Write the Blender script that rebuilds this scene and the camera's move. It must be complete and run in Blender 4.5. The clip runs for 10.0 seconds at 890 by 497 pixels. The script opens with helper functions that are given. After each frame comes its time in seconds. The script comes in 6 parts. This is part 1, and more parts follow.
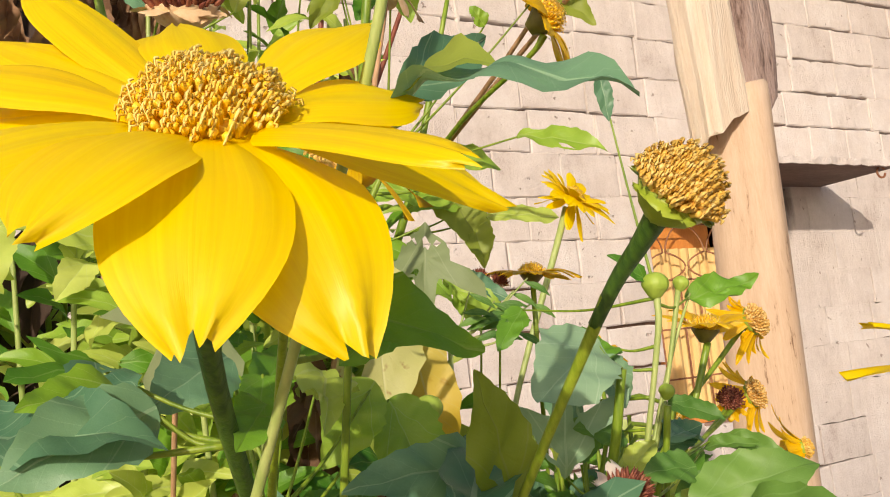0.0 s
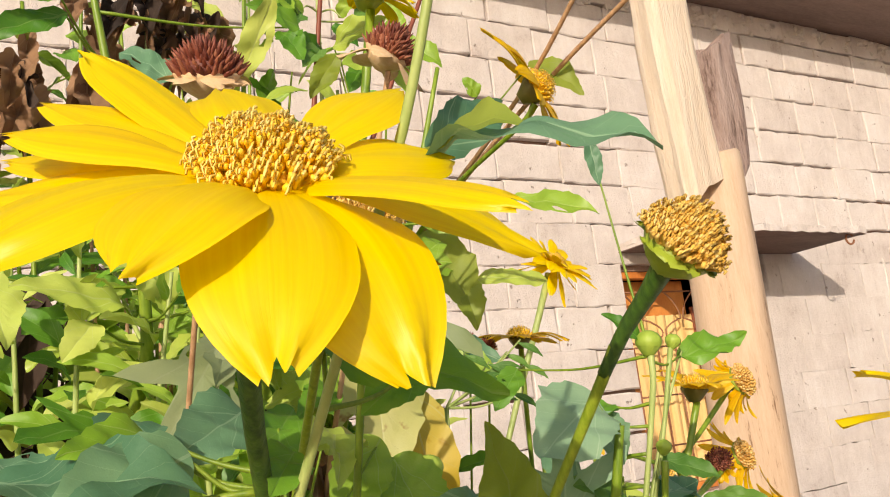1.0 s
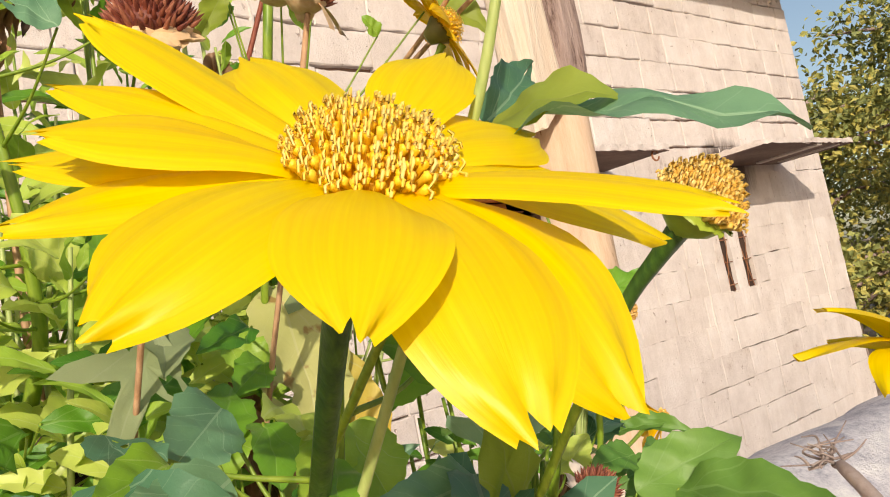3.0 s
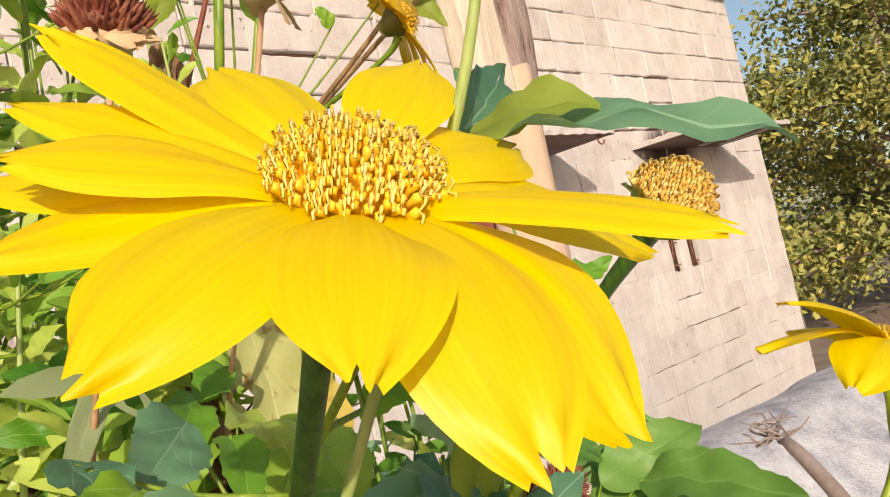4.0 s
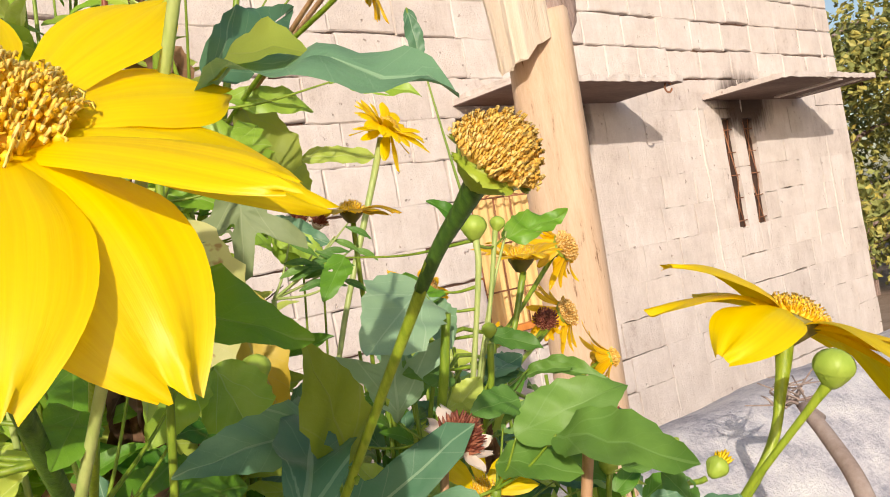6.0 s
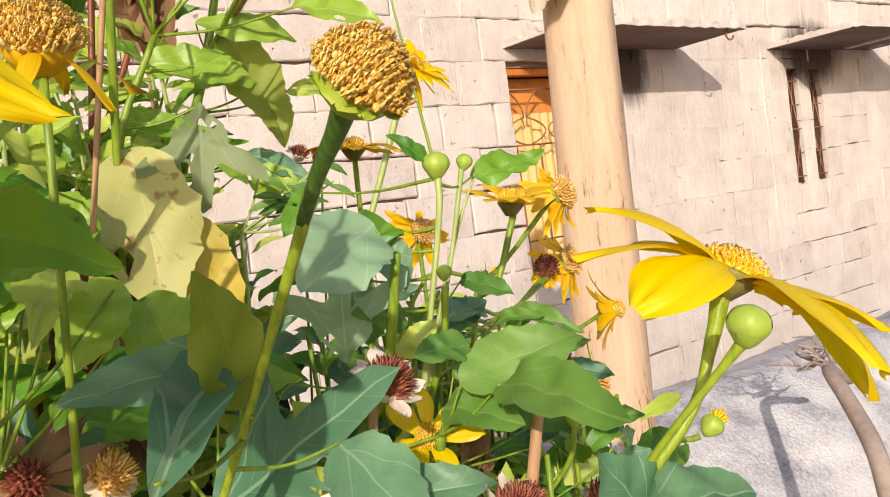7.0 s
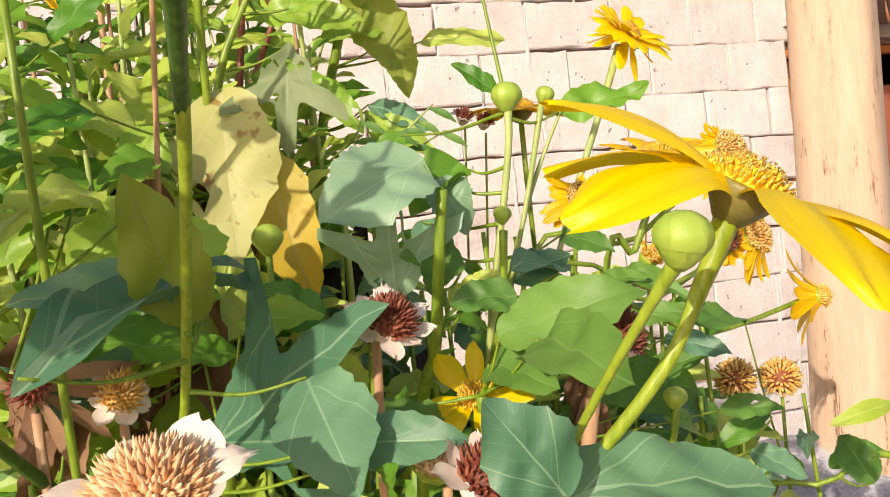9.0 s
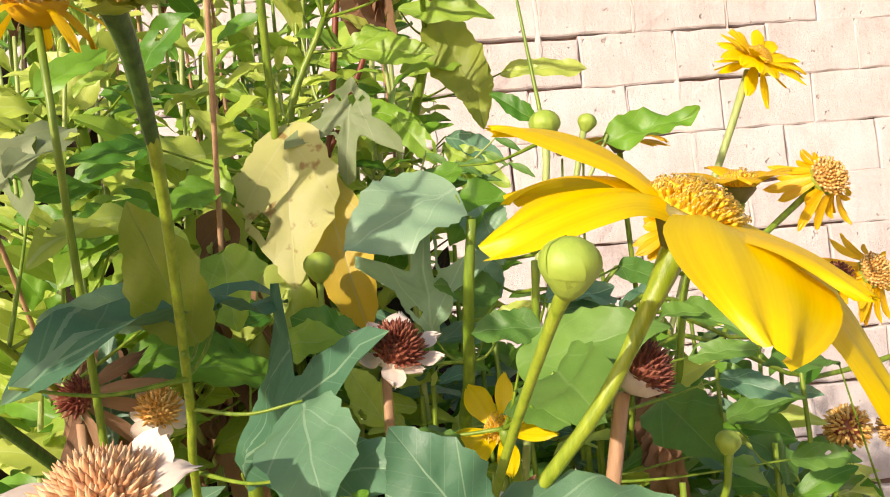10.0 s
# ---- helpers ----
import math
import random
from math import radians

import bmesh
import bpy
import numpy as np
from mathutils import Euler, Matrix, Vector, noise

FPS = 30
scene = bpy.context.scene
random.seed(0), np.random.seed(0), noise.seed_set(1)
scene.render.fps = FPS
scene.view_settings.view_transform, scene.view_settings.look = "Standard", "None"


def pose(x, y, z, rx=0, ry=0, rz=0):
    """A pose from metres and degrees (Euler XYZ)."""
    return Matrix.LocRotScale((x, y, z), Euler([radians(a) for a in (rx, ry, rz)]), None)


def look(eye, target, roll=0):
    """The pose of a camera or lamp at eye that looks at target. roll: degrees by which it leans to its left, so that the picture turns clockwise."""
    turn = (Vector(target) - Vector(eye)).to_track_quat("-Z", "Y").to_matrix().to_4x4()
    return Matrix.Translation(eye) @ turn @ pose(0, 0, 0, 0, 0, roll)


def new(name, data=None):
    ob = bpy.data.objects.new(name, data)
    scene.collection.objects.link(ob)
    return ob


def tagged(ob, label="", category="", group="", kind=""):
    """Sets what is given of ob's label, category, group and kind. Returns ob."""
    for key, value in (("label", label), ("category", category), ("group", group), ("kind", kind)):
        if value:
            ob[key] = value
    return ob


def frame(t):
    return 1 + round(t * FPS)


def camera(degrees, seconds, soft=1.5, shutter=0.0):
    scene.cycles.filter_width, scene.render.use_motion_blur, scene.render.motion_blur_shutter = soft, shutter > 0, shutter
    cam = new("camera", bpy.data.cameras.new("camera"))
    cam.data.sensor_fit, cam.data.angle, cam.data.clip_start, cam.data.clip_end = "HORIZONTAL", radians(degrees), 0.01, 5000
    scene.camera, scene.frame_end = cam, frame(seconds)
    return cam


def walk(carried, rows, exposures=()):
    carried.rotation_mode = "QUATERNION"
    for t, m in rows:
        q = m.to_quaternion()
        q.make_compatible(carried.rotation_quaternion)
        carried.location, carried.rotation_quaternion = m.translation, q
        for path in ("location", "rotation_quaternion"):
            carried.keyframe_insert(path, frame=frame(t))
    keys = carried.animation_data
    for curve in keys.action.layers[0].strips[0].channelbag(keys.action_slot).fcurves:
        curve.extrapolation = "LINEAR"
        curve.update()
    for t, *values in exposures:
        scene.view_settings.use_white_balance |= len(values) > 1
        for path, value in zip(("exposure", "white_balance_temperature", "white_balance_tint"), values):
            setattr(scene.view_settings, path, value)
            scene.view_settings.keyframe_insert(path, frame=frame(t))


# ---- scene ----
cam = camera(57.0, 10.0, soft=1.0)
PATH = [
    (0, (-0.1762, -0.1764, 1.1072), (0.757, 1.574, 1.363), -5.7),
    (0.5, (-0.1852, -0.1823, 1.0951), (0.760, 1.538, 1.480), -6.1),
    (1, (-0.1942, -0.1802, 1.1012), (0.792, 1.509, 1.518), -6.5),
    (1.5, (-0.2085, -0.1716, 1.1183), (0.874, 1.470, 1.486), -7.5),
    (2, (-0.2153, -0.1532, 1.1232), (0.960, 1.444, 1.385), -8.6),
    (2.5, (-0.2258, -0.1419, 1.1238), (1.037, 1.396, 1.325), -10.5),
    (3.8, (-0.2355, -0.1246, 1.1360), (1.180, 1.284, 1.275), -12.4),
    (4, (-0.2342, -0.1257, 1.1366), (1.186, 1.278, 1.250), -12.7),
    (4.5, (-0.2251, -0.1320, 1.1409), (1.185, 1.283, 1.241), -10.9),
    (5, (-0.2135, -0.1419, 1.1324), (1.167, 1.304, 1.191), -8.5),
    (5.2, (-0.2070, -0.1470, 1.1290), (1.150, 1.322, 1.200), -8.7),
    (6.3, (-0.16, -0.182, 1.123), (1.096, 1.374, 1.09), -9.4),
    (6.5, (-0.15, -0.185, 1.123), (1.082, 1.388, 1.06), -8.6),
    (7, (-0.119, -0.192, 1.111), (1.043, 1.432, 1.01), -7.8),
    (7.5, (-0.089, -0.199, 1.099), (0.986, 1.483, 0.972), -7.3),
    (8, (-0.051, -0.199, 1.08), (0.879, 1.569, 0.989), -6.7),
    (8.5, (-0.026, -0.196, 1.072), (0.744, 1.649, 1.003), -7.0),
    (9, (0.0, -0.201, 1.067), (0.569, 1.716, 1.039), -6.2),
    (9.5, (0.033, -0.213, 1.063), (0.388, 1.755, 1.09), -5.7),
    (10, (0.061, -0.212, 1.059), (0.264, 1.776, 1.149), -5.3),
]
walk(cam, [(t, look(eye, target, roll)) for t, eye, target, roll in PATH],
     [(0, -0.26, 7150, 13), (1, -0.20, 7150, 12), (5, -0.15, 6950, 12), (6.5, -0.08, 6900, 13), (8, 0.0, 6950, 14), (9, 0.11, 7000, 16), (10, 0.18, 7050, 18)])

# ---- light ----
SUN = Vector((-0.60, -0.70, 0.365)).normalized()
world = bpy.data.worlds.new("world")
scene.world = world
world.use_nodes = True
wt = world.node_tree
sky = wt.nodes.new("ShaderNodeTexSky")
sky.sky_type = "NISHITA"
sky.sun_disc = False
sky.sun_elevation = math.asin(SUN.z)
sky.sun_rotation = math.atan2(SUN.x, SUN.y)
sky.dust_density = 1.5
wt.links.new(sky.outputs[0], wt.nodes["Background"].inputs[0])
wt.nodes["Background"].inputs[1].default_value = 0.15
sun_data = bpy.data.lights.new("sun", "SUN")
sun_data.energy = 4.05
sun_data.angle = radians(0.6)
sun_data.color = (1.0, 0.93, 0.82)
sun = new("sun", sun_data)
sun.matrix_world = look(SUN * 20, (0, 0, 0))

# ---- materials ----
MATS = {}


def nodes_of(name, rough=0.6, metal=0.0):
    m = bpy.data.materials.new(name)
    m.use_nodes = True
    t = m.node_tree
    b = t.nodes["Principled BSDF"]
    b.inputs["Roughness"].default_value = rough
    b.inputs["Metallic"].default_value = metal
    MATS[name] = m
    return m, t, b


def N(t, kind, **kw):
    n = t.nodes.new(kind)
    for k, v in kw.items():
        if k in n.inputs:
            n.inputs[k].default_value = v
    return n


def math_node(t, op, a, b=None):
    n = t.nodes.new("ShaderNodeMath")
    n.operation = op
    for i, v in enumerate((a, b)):
        if v is None:
            continue
        if isinstance(v, (int, float)):
            n.inputs[i].default_value = v
        else:
            t.links.new(v, n.inputs[i])
    return n.outputs[0]


def ramp(t, fac, stops):
    r = t.nodes.new("ShaderNodeValToRGB")
    while len(r.color_ramp.elements) < len(stops):
        r.color_ramp.elements.new(0.5)
    for e, (p, c) in zip(r.color_ramp.elements, stops):
        e.position = p
        e.color = (*c, 1)
    t.links.new(fac, r.inputs[0])
    return r.outputs[0]


def mixc(t, fac, a, b):
    n = t.nodes.new("ShaderNodeMix")
    n.data_type = "RGBA"
    for i, v in ((0, fac), (6, a), (7, b)):
        if isinstance(v, tuple):
            n.inputs[i].default_value = (*v, 1)
        elif isinstance(v, (int, float)):
            n.inputs[i].default_value = v
        else:
            t.links.new(v, n.inputs[i])
    return n.outputs[2]


def bump(t, b, height, strength, dist=0.01):
    n = t.nodes.new("ShaderNodeBump")
    n.inputs["Strength"].default_value = strength
    n.inputs["Distance"].default_value = dist
    t.links.new(height, n.inputs["Height"])
    t.links.new(n.outputs[0], b.inputs["Normal"])


def rough_mat(name, stops, scale=8.0, fine=60.0, rough=0.85, strength=0.3, dist=0.01, stretch=(1, 1, 1), vary=0.25):
    """A mineral or woody surface: colour by two scales of noise, relief by both."""
    m, t, b = nodes_of(name, rough)
    co = N(t, "ShaderNodeTexCoord")
    geo = N(t, "ShaderNodeNewGeometry")
    info = N(t, "ShaderNodeObjectInfo")
    mp = N(t, "ShaderNodeMapping")
    mp.inputs["Scale"].default_value = stretch
    t.links.new(geo.outputs["Position"], mp.inputs[0])
    n1 = N(t, "ShaderNodeTexNoise", Scale=scale, Detail=6.0, Roughness=0.65)
    n2 = N(t, "ShaderNodeTexNoise", Scale=fine, Detail=5.0, Roughness=0.7)
    t.links.new(mp.outputs[0], n1.inputs[0])
    t.links.new(mp.outputs[0], n2.inputs[0])
    f = math_node(t, "ADD", math_node(t, "MULTIPLY", n1.outputs[0], 0.65), math_node(t, "MULTIPLY", n2.outputs[0], 0.35))
    f = math_node(t, "ADD", f, math_node(t, "MULTIPLY", math_node(t, "SUBTRACT", info.outputs["Random"], 0.5), vary))
    t.links.new(ramp(t, f, stops), b.inputs["Base Color"])
    bump(t, b, f, strength, dist)
    return m


def leafy(name, low, high, vein, rough=0.42, through_=0.35, glow=None, spots=None):
    """A leaf blade: two greens by noise and by object, paler veins, light passing through."""
    m, t, b = nodes_of(name, rough)
    uv = N(t, "ShaderNodeUVMap")
    sep = N(t, "ShaderNodeSeparateXYZ")
    t.links.new(uv.outputs[0], sep.inputs[0])
    info = N(t, "ShaderNodeObjectInfo")
    geo = N(t, "ShaderNodeNewGeometry")
    n1 = N(t, "ShaderNodeTexNoise", Scale=26.0, Detail=5.0, Roughness=0.6)
    n2 = N(t, "ShaderNodeTexNoise", Scale=260.0, Detail=4.0, Roughness=0.7)
    t.links.new(geo.outputs["Position"], n1.inputs[0])
    t.links.new(geo.outputs["Position"], n2.inputs[0])
    f = math_node(t, "ADD", math_node(t, "MULTIPLY", n1.outputs[0], 0.9), math_node(t, "MULTIPLY", info.outputs["Random"], 0.55))
    col = ramp(t, math_node(t, "SUBTRACT", f, 0.25), [(0.15, low), (0.85, high)])
    y = math_node(t, "ABSOLUTE", math_node(t, "SUBTRACT", sep.outputs[1], 0.5))
    mid = math_node(t, "LESS_THAN", y, math_node(t, "SUBTRACT", 0.011, math_node(t, "MULTIPLY", sep.outputs[0], 0.008)))
    q = math_node(t, "SUBTRACT", sep.outputs[0], math_node(t, "MULTIPLY", y, 1.15))
    fr = math_node(t, "ABSOLUTE", math_node(t, "SUBTRACT", math_node(t, "FRACT", math_node(t, "MULTIPLY", q, 6.5)), 0.5))
    side = math_node(t, "MULTIPLY", math_node(t, "LESS_THAN", fr, 0.022), 0.32)
    tri_ = math_node(t, "ABSOLUTE", math_node(t, "SUBTRACT", y, math_node(t, "MULTIPLY", math_node(t, "SUBTRACT", sep.outputs[0], 0.10), 0.60)))
    tri_ = math_node(t, "MULTIPLY", math_node(t, "LESS_THAN", tri_, 0.006), math_node(t, "LESS_THAN", sep.outputs[0], 0.66))
    side = math_node(t, "MAXIMUM", side, math_node(t, "MULTIPLY", tri_, 0.8))
    veins = math_node(t, "MAXIMUM", mid, side)
    if spots:
        n3 = N(t, "ShaderNodeTexNoise", Scale=70.0, Detail=3.0)
        t.links.new(geo.outputs["Position"], n3.inputs[0])
        col = mixc(t, ramp(t, n3.outputs[0], [(0.62, (0, 0, 0)), (0.68, (1, 1, 1))]), col, spots)
    if glow:
        edge = math_node(t, "MULTIPLY", sep.outputs[0], 1.2)
        col = mixc(t, math_node(t, "MINIMUM", edge, 1.0), col, glow)
    col = mixc(t, math_node(t, "MULTIPLY", veins, 0.36), col, vein)
    t.links.new(col, b.inputs["Base Color"])
    h = math_node(t, "ADD", math_node(t, "MULTIPLY", n2.outputs[0], 0.4), math_node(t, "MULTIPLY", veins, -0.8))
    bump(t, b, h, 0.35, 0.002)
    tr = N(t, "ShaderNodeBsdfTranslucent")
    t.links.new(col, tr.inputs[0])
    mx = N(t, "ShaderNodeMixShader")
    mx.inputs[0].default_value = through_
    t.links.new(b.outputs[0], mx.inputs[1])
    t.links.new(tr.outputs[0], mx.inputs[2])
    t.links.new(mx.outputs[0], t.nodes["Material Output"].inputs[0])
    return m


def petal_mat(name, low, high, rough=0.44, through_=0.3):
    m, t, b = nodes_of(name, rough)
    uv = N(t, "ShaderNodeUVMap")
    sep = N(t, "ShaderNodeSeparateXYZ")
    t.links.new(uv.outputs[0], sep.inputs[0])
    cmb = N(t, "ShaderNodeCombineXYZ")
    t.links.new(math_node(t, "MULTIPLY", sep.outputs[0], 1.2), cmb.inputs[0])
    t.links.new(math_node(t, "MULTIPLY", sep.outputs[1], 26.0), cmb.inputs[1])
    info = N(t, "ShaderNodeObjectInfo")
    t.links.new(math_node(t, "MULTIPLY", info.outputs["Random"], 9.0), cmb.inputs[2])
    st = N(t, "ShaderNodeTexNoise", Scale=1.0, Detail=4.0, Roughness=0.55)
    t.links.new(cmb.outputs[0], st.inputs[0])
    col = ramp(t, st.outputs[0], [(0.3, low), (0.65, high)])
    t.links.new(col, b.inputs["Base Color"])
    bump(t, b, st.outputs[0], 0.10, 0.0012)
    tr = N(t, "ShaderNodeBsdfTranslucent")
    t.links.new(col, tr.inputs[0])
    mx = N(t, "ShaderNodeMixShader")
    mx.inputs[0].default_value = through_
    t.links.new(b.outputs[0], mx.inputs[1])
    t.links.new(tr.outputs[0], mx.inputs[2])
    t.links.new(mx.outputs[0], t.nodes["Material Output"].inputs[0])
    return m


def tissue(name, stops, rough=0.5, scale=120.0, stretch=(1, 1, 1), islands=0.5, strength=0.3):
    """Small plant parts: colour varies from piece to piece and by fine noise."""
    m, t, b = nodes_of(name, rough)
    geo = N(t, "ShaderNodeNewGeometry")
    mp = N(t, "ShaderNodeMapping")
    mp.inputs["Scale"].default_value = stretch
    t.links.new(geo.outputs["Position"], mp.inputs[0])
    n1 = N(t, "ShaderNodeTexNoise", Scale=scale, Detail=4.0, Roughness=0.6)
    t.links.new(mp.outputs[0], n1.inputs[0])
    f = math_node(t, "ADD", math_node(t, "MULTIPLY", n1.outputs[0], 1 - islands), math_node(t, "MULTIPLY", geo.outputs["Random Per Island"], islands))
    t.links.new(ramp(t, f, stops), b.inputs["Base Color"])
    bump(t, b, n1.outputs[0], strength, 0.0015)
    b.inputs["Subsurface Weight"].default_value = 0.0
    return m


rough_mat("mortar", [(0.3, (0.16, 0.075, 0.05)), (0.7, (0.36, 0.24, 0.19))], 7, 50, 0.95, 0.8, 0.02)
rough_mat("joint", [(0.25, (0.48, 0.40, 0.36)), (0.5, (0.62, 0.55, 0.51)), (0.8, (0.72, 0.67, 0.63))], 9, 60, 0.95, 0.9, 0.015, (1, 1, 0.6))
# concrete of slab undersides, their shade put into the dark brown
rough_mat("shaded_concrete", [(0.3, (0.11, 0.070, 0.058)), (0.7, (0.27, 0.195, 0.17))], 4, 60, 0.9, 0.4, 0.01, (0.3, 1, 1))
rough_mat("plaster", [(0.32, (0.30, 0.30, 0.36)), (0.44, (0.58, 0.56, 0.60)), (0.54, (0.72, 0.70, 0.71)), (0.70, (0.84, 0.82, 0.80))], 11, 130, 0.95, 1.0, 0.014)
rough_mat("timber", [(0.33, (0.22, 0.12, 0.065)), (0.37, (0.54, 0.37, 0.25)), (0.55, (0.64, 0.47, 0.34)), (0.75, (0.71, 0.54, 0.41))], 9, 75, 0.75, 0.4, 0.005, (4, 4, 0.5))
rough_mat("grey_timber", [(0.28, (0.26, 0.15, 0.09)), (0.38, (0.58, 0.43, 0.31)), (0.55, (0.73, 0.59, 0.46)), (0.75, (0.82, 0.71, 0.59))], 12, 90, 0.85, 0.8, 0.008, (6, 6, 0.3))
rough_mat("bark", [(0.34, (0.12, 0.07, 0.055)), (0.44, (0.34, 0.24, 0.21)), (0.7, (0.54, 0.42, 0.38))], 16, 90, 0.9, 1.0, 0.014, (2.5, 2.5, 0.5))
rough_mat("earth", [(0.3, (0.20, 0.13, 0.09)), (0.7, (0.42, 0.31, 0.24))], 3, 40, 0.95, 0.6, 0.03)
rough_mat("shutter_wood", [(0.3, (0.55, 0.16, 0.03)), (0.7, (0.80, 0.34, 0.08))], 4, 60, 0.5, 0.3, 0.004, (3, 3, 0.4))
rough_mat("curtain_cloth", [(0.3, (0.70, 0.42, 0.14)), (0.7, (0.85, 0.62, 0.30))], 6, 120, 0.8, 0.3, 0.004, (4, 4, 0.5))
rough_mat("red_shutter", [(0.3, (0.22, 0.06, 0.03)), (0.7, (0.42, 0.15, 0.08))], 4, 60, 0.6, 0.4, 0.004, (3, 3, 0.4))
rough_mat("iron", [(0.3, (0.22, 0.07, 0.03)), (0.7, (0.42, 0.20, 0.10))], 20, 120, 0.6, 0.3, 0.003)
rough_mat("dark_room", [(0.3, (0.05, 0.03, 0.03)), (0.7, (0.10, 0.06, 0.05))], 4, 40, 0.9, 0.2)
# near-black brown that carries the shade inside the narrow window slots
rough_mat("slot_shade", [(0.3, (0.030, 0.014, 0.010)), (0.7, (0.085, 0.042, 0.028))], 6, 60, 0.7, 0.3, 0.004, (3, 3, 0.4))
rough_mat("stick_wood", [(0.3, (0.24, 0.17, 0.14)), (0.7, (0.46, 0.37, 0.33))], 20, 120, 0.85, 0.6, 0.004)



def block_mat(name, stops, vary):
    """Cast block with cement run down its face: blotches, upright streaks, pits and a rough skin."""
    m, t, b = nodes_of(name, 0.92)
    geo = N(t, "ShaderNodeNewGeometry")
    info = N(t, "ShaderNodeObjectInfo")
    mp = N(t, "ShaderNodeMapping")
    mp.inputs["Scale"].default_value = (1, 1, 0.16)
    t.links.new(geo.outputs["Position"], mp.inputs[0])
    n1 = N(t, "ShaderNodeTexNoise", Scale=5.0, Detail=6.0, Roughness=0.65)
    n2 = N(t, "ShaderNodeTexNoise", Scale=34.0, Detail=4.0, Roughness=0.6)
    n3 = N(t, "ShaderNodeTexNoise", Scale=90.0, Detail=5.0, Roughness=0.7)
    n4 = N(t, "ShaderNodeTexNoise", Scale=26.0, Detail=2.0, Roughness=0.5)
    for n, src in ((n1, geo.outputs["Position"]), (n2, mp.outputs[0]), (n3, geo.outputs["Position"]), (n4, geo.outputs["Position"])):
        t.links.new(src, n.inputs[0])
    f = math_node(t, "ADD", math_node(t, "MULTIPLY", n1.outputs[0], 0.58), math_node(t, "MULTIPLY", n2.outputs[0], 0.18))
    f = math_node(t, "ADD", f, math_node(t, "MULTIPLY", n3.outputs[0], 0.24))
    f = math_node(t, "ADD", f, math_node(t, "MULTIPLY", math_node(t, "SUBTRACT", info.outputs["Random"], 0.5), vary))
    pits = ramp(t, n4.outputs[0], [(0.705, (0, 0, 0)), (0.755, (1, 1, 1))])
    col = mixc(t, math_node(t, "MULTIPLY", pits, 0.6), ramp(t, f, stops), (0.27, 0.18, 0.14))
    # soot and shade under the two sunshades, painted dark into the colour in streaks
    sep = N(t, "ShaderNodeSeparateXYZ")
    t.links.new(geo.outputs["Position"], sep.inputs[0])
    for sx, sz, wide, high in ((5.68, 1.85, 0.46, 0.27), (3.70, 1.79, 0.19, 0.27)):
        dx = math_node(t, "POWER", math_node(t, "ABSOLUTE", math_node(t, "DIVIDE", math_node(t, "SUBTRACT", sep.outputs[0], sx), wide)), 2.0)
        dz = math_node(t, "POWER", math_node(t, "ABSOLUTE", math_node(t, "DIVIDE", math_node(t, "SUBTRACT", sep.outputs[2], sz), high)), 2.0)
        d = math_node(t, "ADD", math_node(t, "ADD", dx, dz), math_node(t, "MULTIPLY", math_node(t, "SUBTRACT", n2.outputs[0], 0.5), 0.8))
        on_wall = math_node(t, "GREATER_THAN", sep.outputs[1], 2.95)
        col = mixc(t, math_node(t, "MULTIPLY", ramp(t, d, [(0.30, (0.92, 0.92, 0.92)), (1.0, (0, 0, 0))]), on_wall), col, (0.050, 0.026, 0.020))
    t.links.new(col, b.inputs["Base Color"])
    h = math_node(t, "ADD", math_node(t, "MULTIPLY", n2.outputs[0], 0.3), math_node(t, "MULTIPLY", n3.outputs[0], 0.42))
    bump(t, b, math_node(t, "SUBTRACT", h, math_node(t, "MULTIPLY", pits, 0.6)), 0.7, 0.020)
    return m


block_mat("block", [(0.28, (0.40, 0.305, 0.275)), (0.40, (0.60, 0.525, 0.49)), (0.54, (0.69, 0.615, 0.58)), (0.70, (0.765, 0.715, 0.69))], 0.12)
leafy("leaf_green", (0.055, 0.2, 0.016), (0.2, 0.42, 0.035), (0.28, 0.44, 0.12), 0.42, 0.28)
leafy("leaf_teal", (0.075, 0.2, 0.105), (0.2, 0.38, 0.215), (0.46, 0.64, 0.42), 0.45, 0.25)
leafy("leaf_pale_teal", (0.20, 0.36, 0.20), (0.36, 0.54, 0.34), (0.52, 0.68, 0.48), 0.45, 0.25)
leafy("leaf_lime", (0.40, 0.55, 0.055), (0.68, 0.76, 0.19), (0.66, 0.74, 0.36), 0.36, 0.32)
leafy("leaf_mid", (0.075, 0.20, 0.030), (0.19, 0.36, 0.065), (0.26, 0.42, 0.14), 0.50, 0.25)
leafy("leaf_fresh", (0.22, 0.42, 0.035), (0.46, 0.62, 0.09), (0.50, 0.62, 0.24), 0.40, 0.32)
leafy("leaf_grey", (0.24, 0.31, 0.14), (0.36, 0.42, 0.22), (0.40, 0.45, 0.28), 0.55, 0.3)
leafy("leaf_olive", (0.26, 0.34, 0.03), (0.40, 0.48, 0.08), (0.34, 0.38, 0.12), 0.5, 0.45)
leafy("leaf_pale", (0.52, 0.54, 0.15), (0.66, 0.64, 0.26), (0.68, 0.66, 0.36), 0.5, 0.35, None, (0.40, 0.26, 0.08))
leafy("leaf_yellow", (0.48, 0.46, 0.10), (0.62, 0.55, 0.16), (0.62, 0.60, 0.30), 0.5, 0.35, (0.74, 0.50, 0.04), (0.30, 0.16, 0.04))
leafy("leaf_dry", (0.16, 0.08, 0.04), (0.42, 0.24, 0.13), (0.50, 0.34, 0.22), 0.8, 0.2)
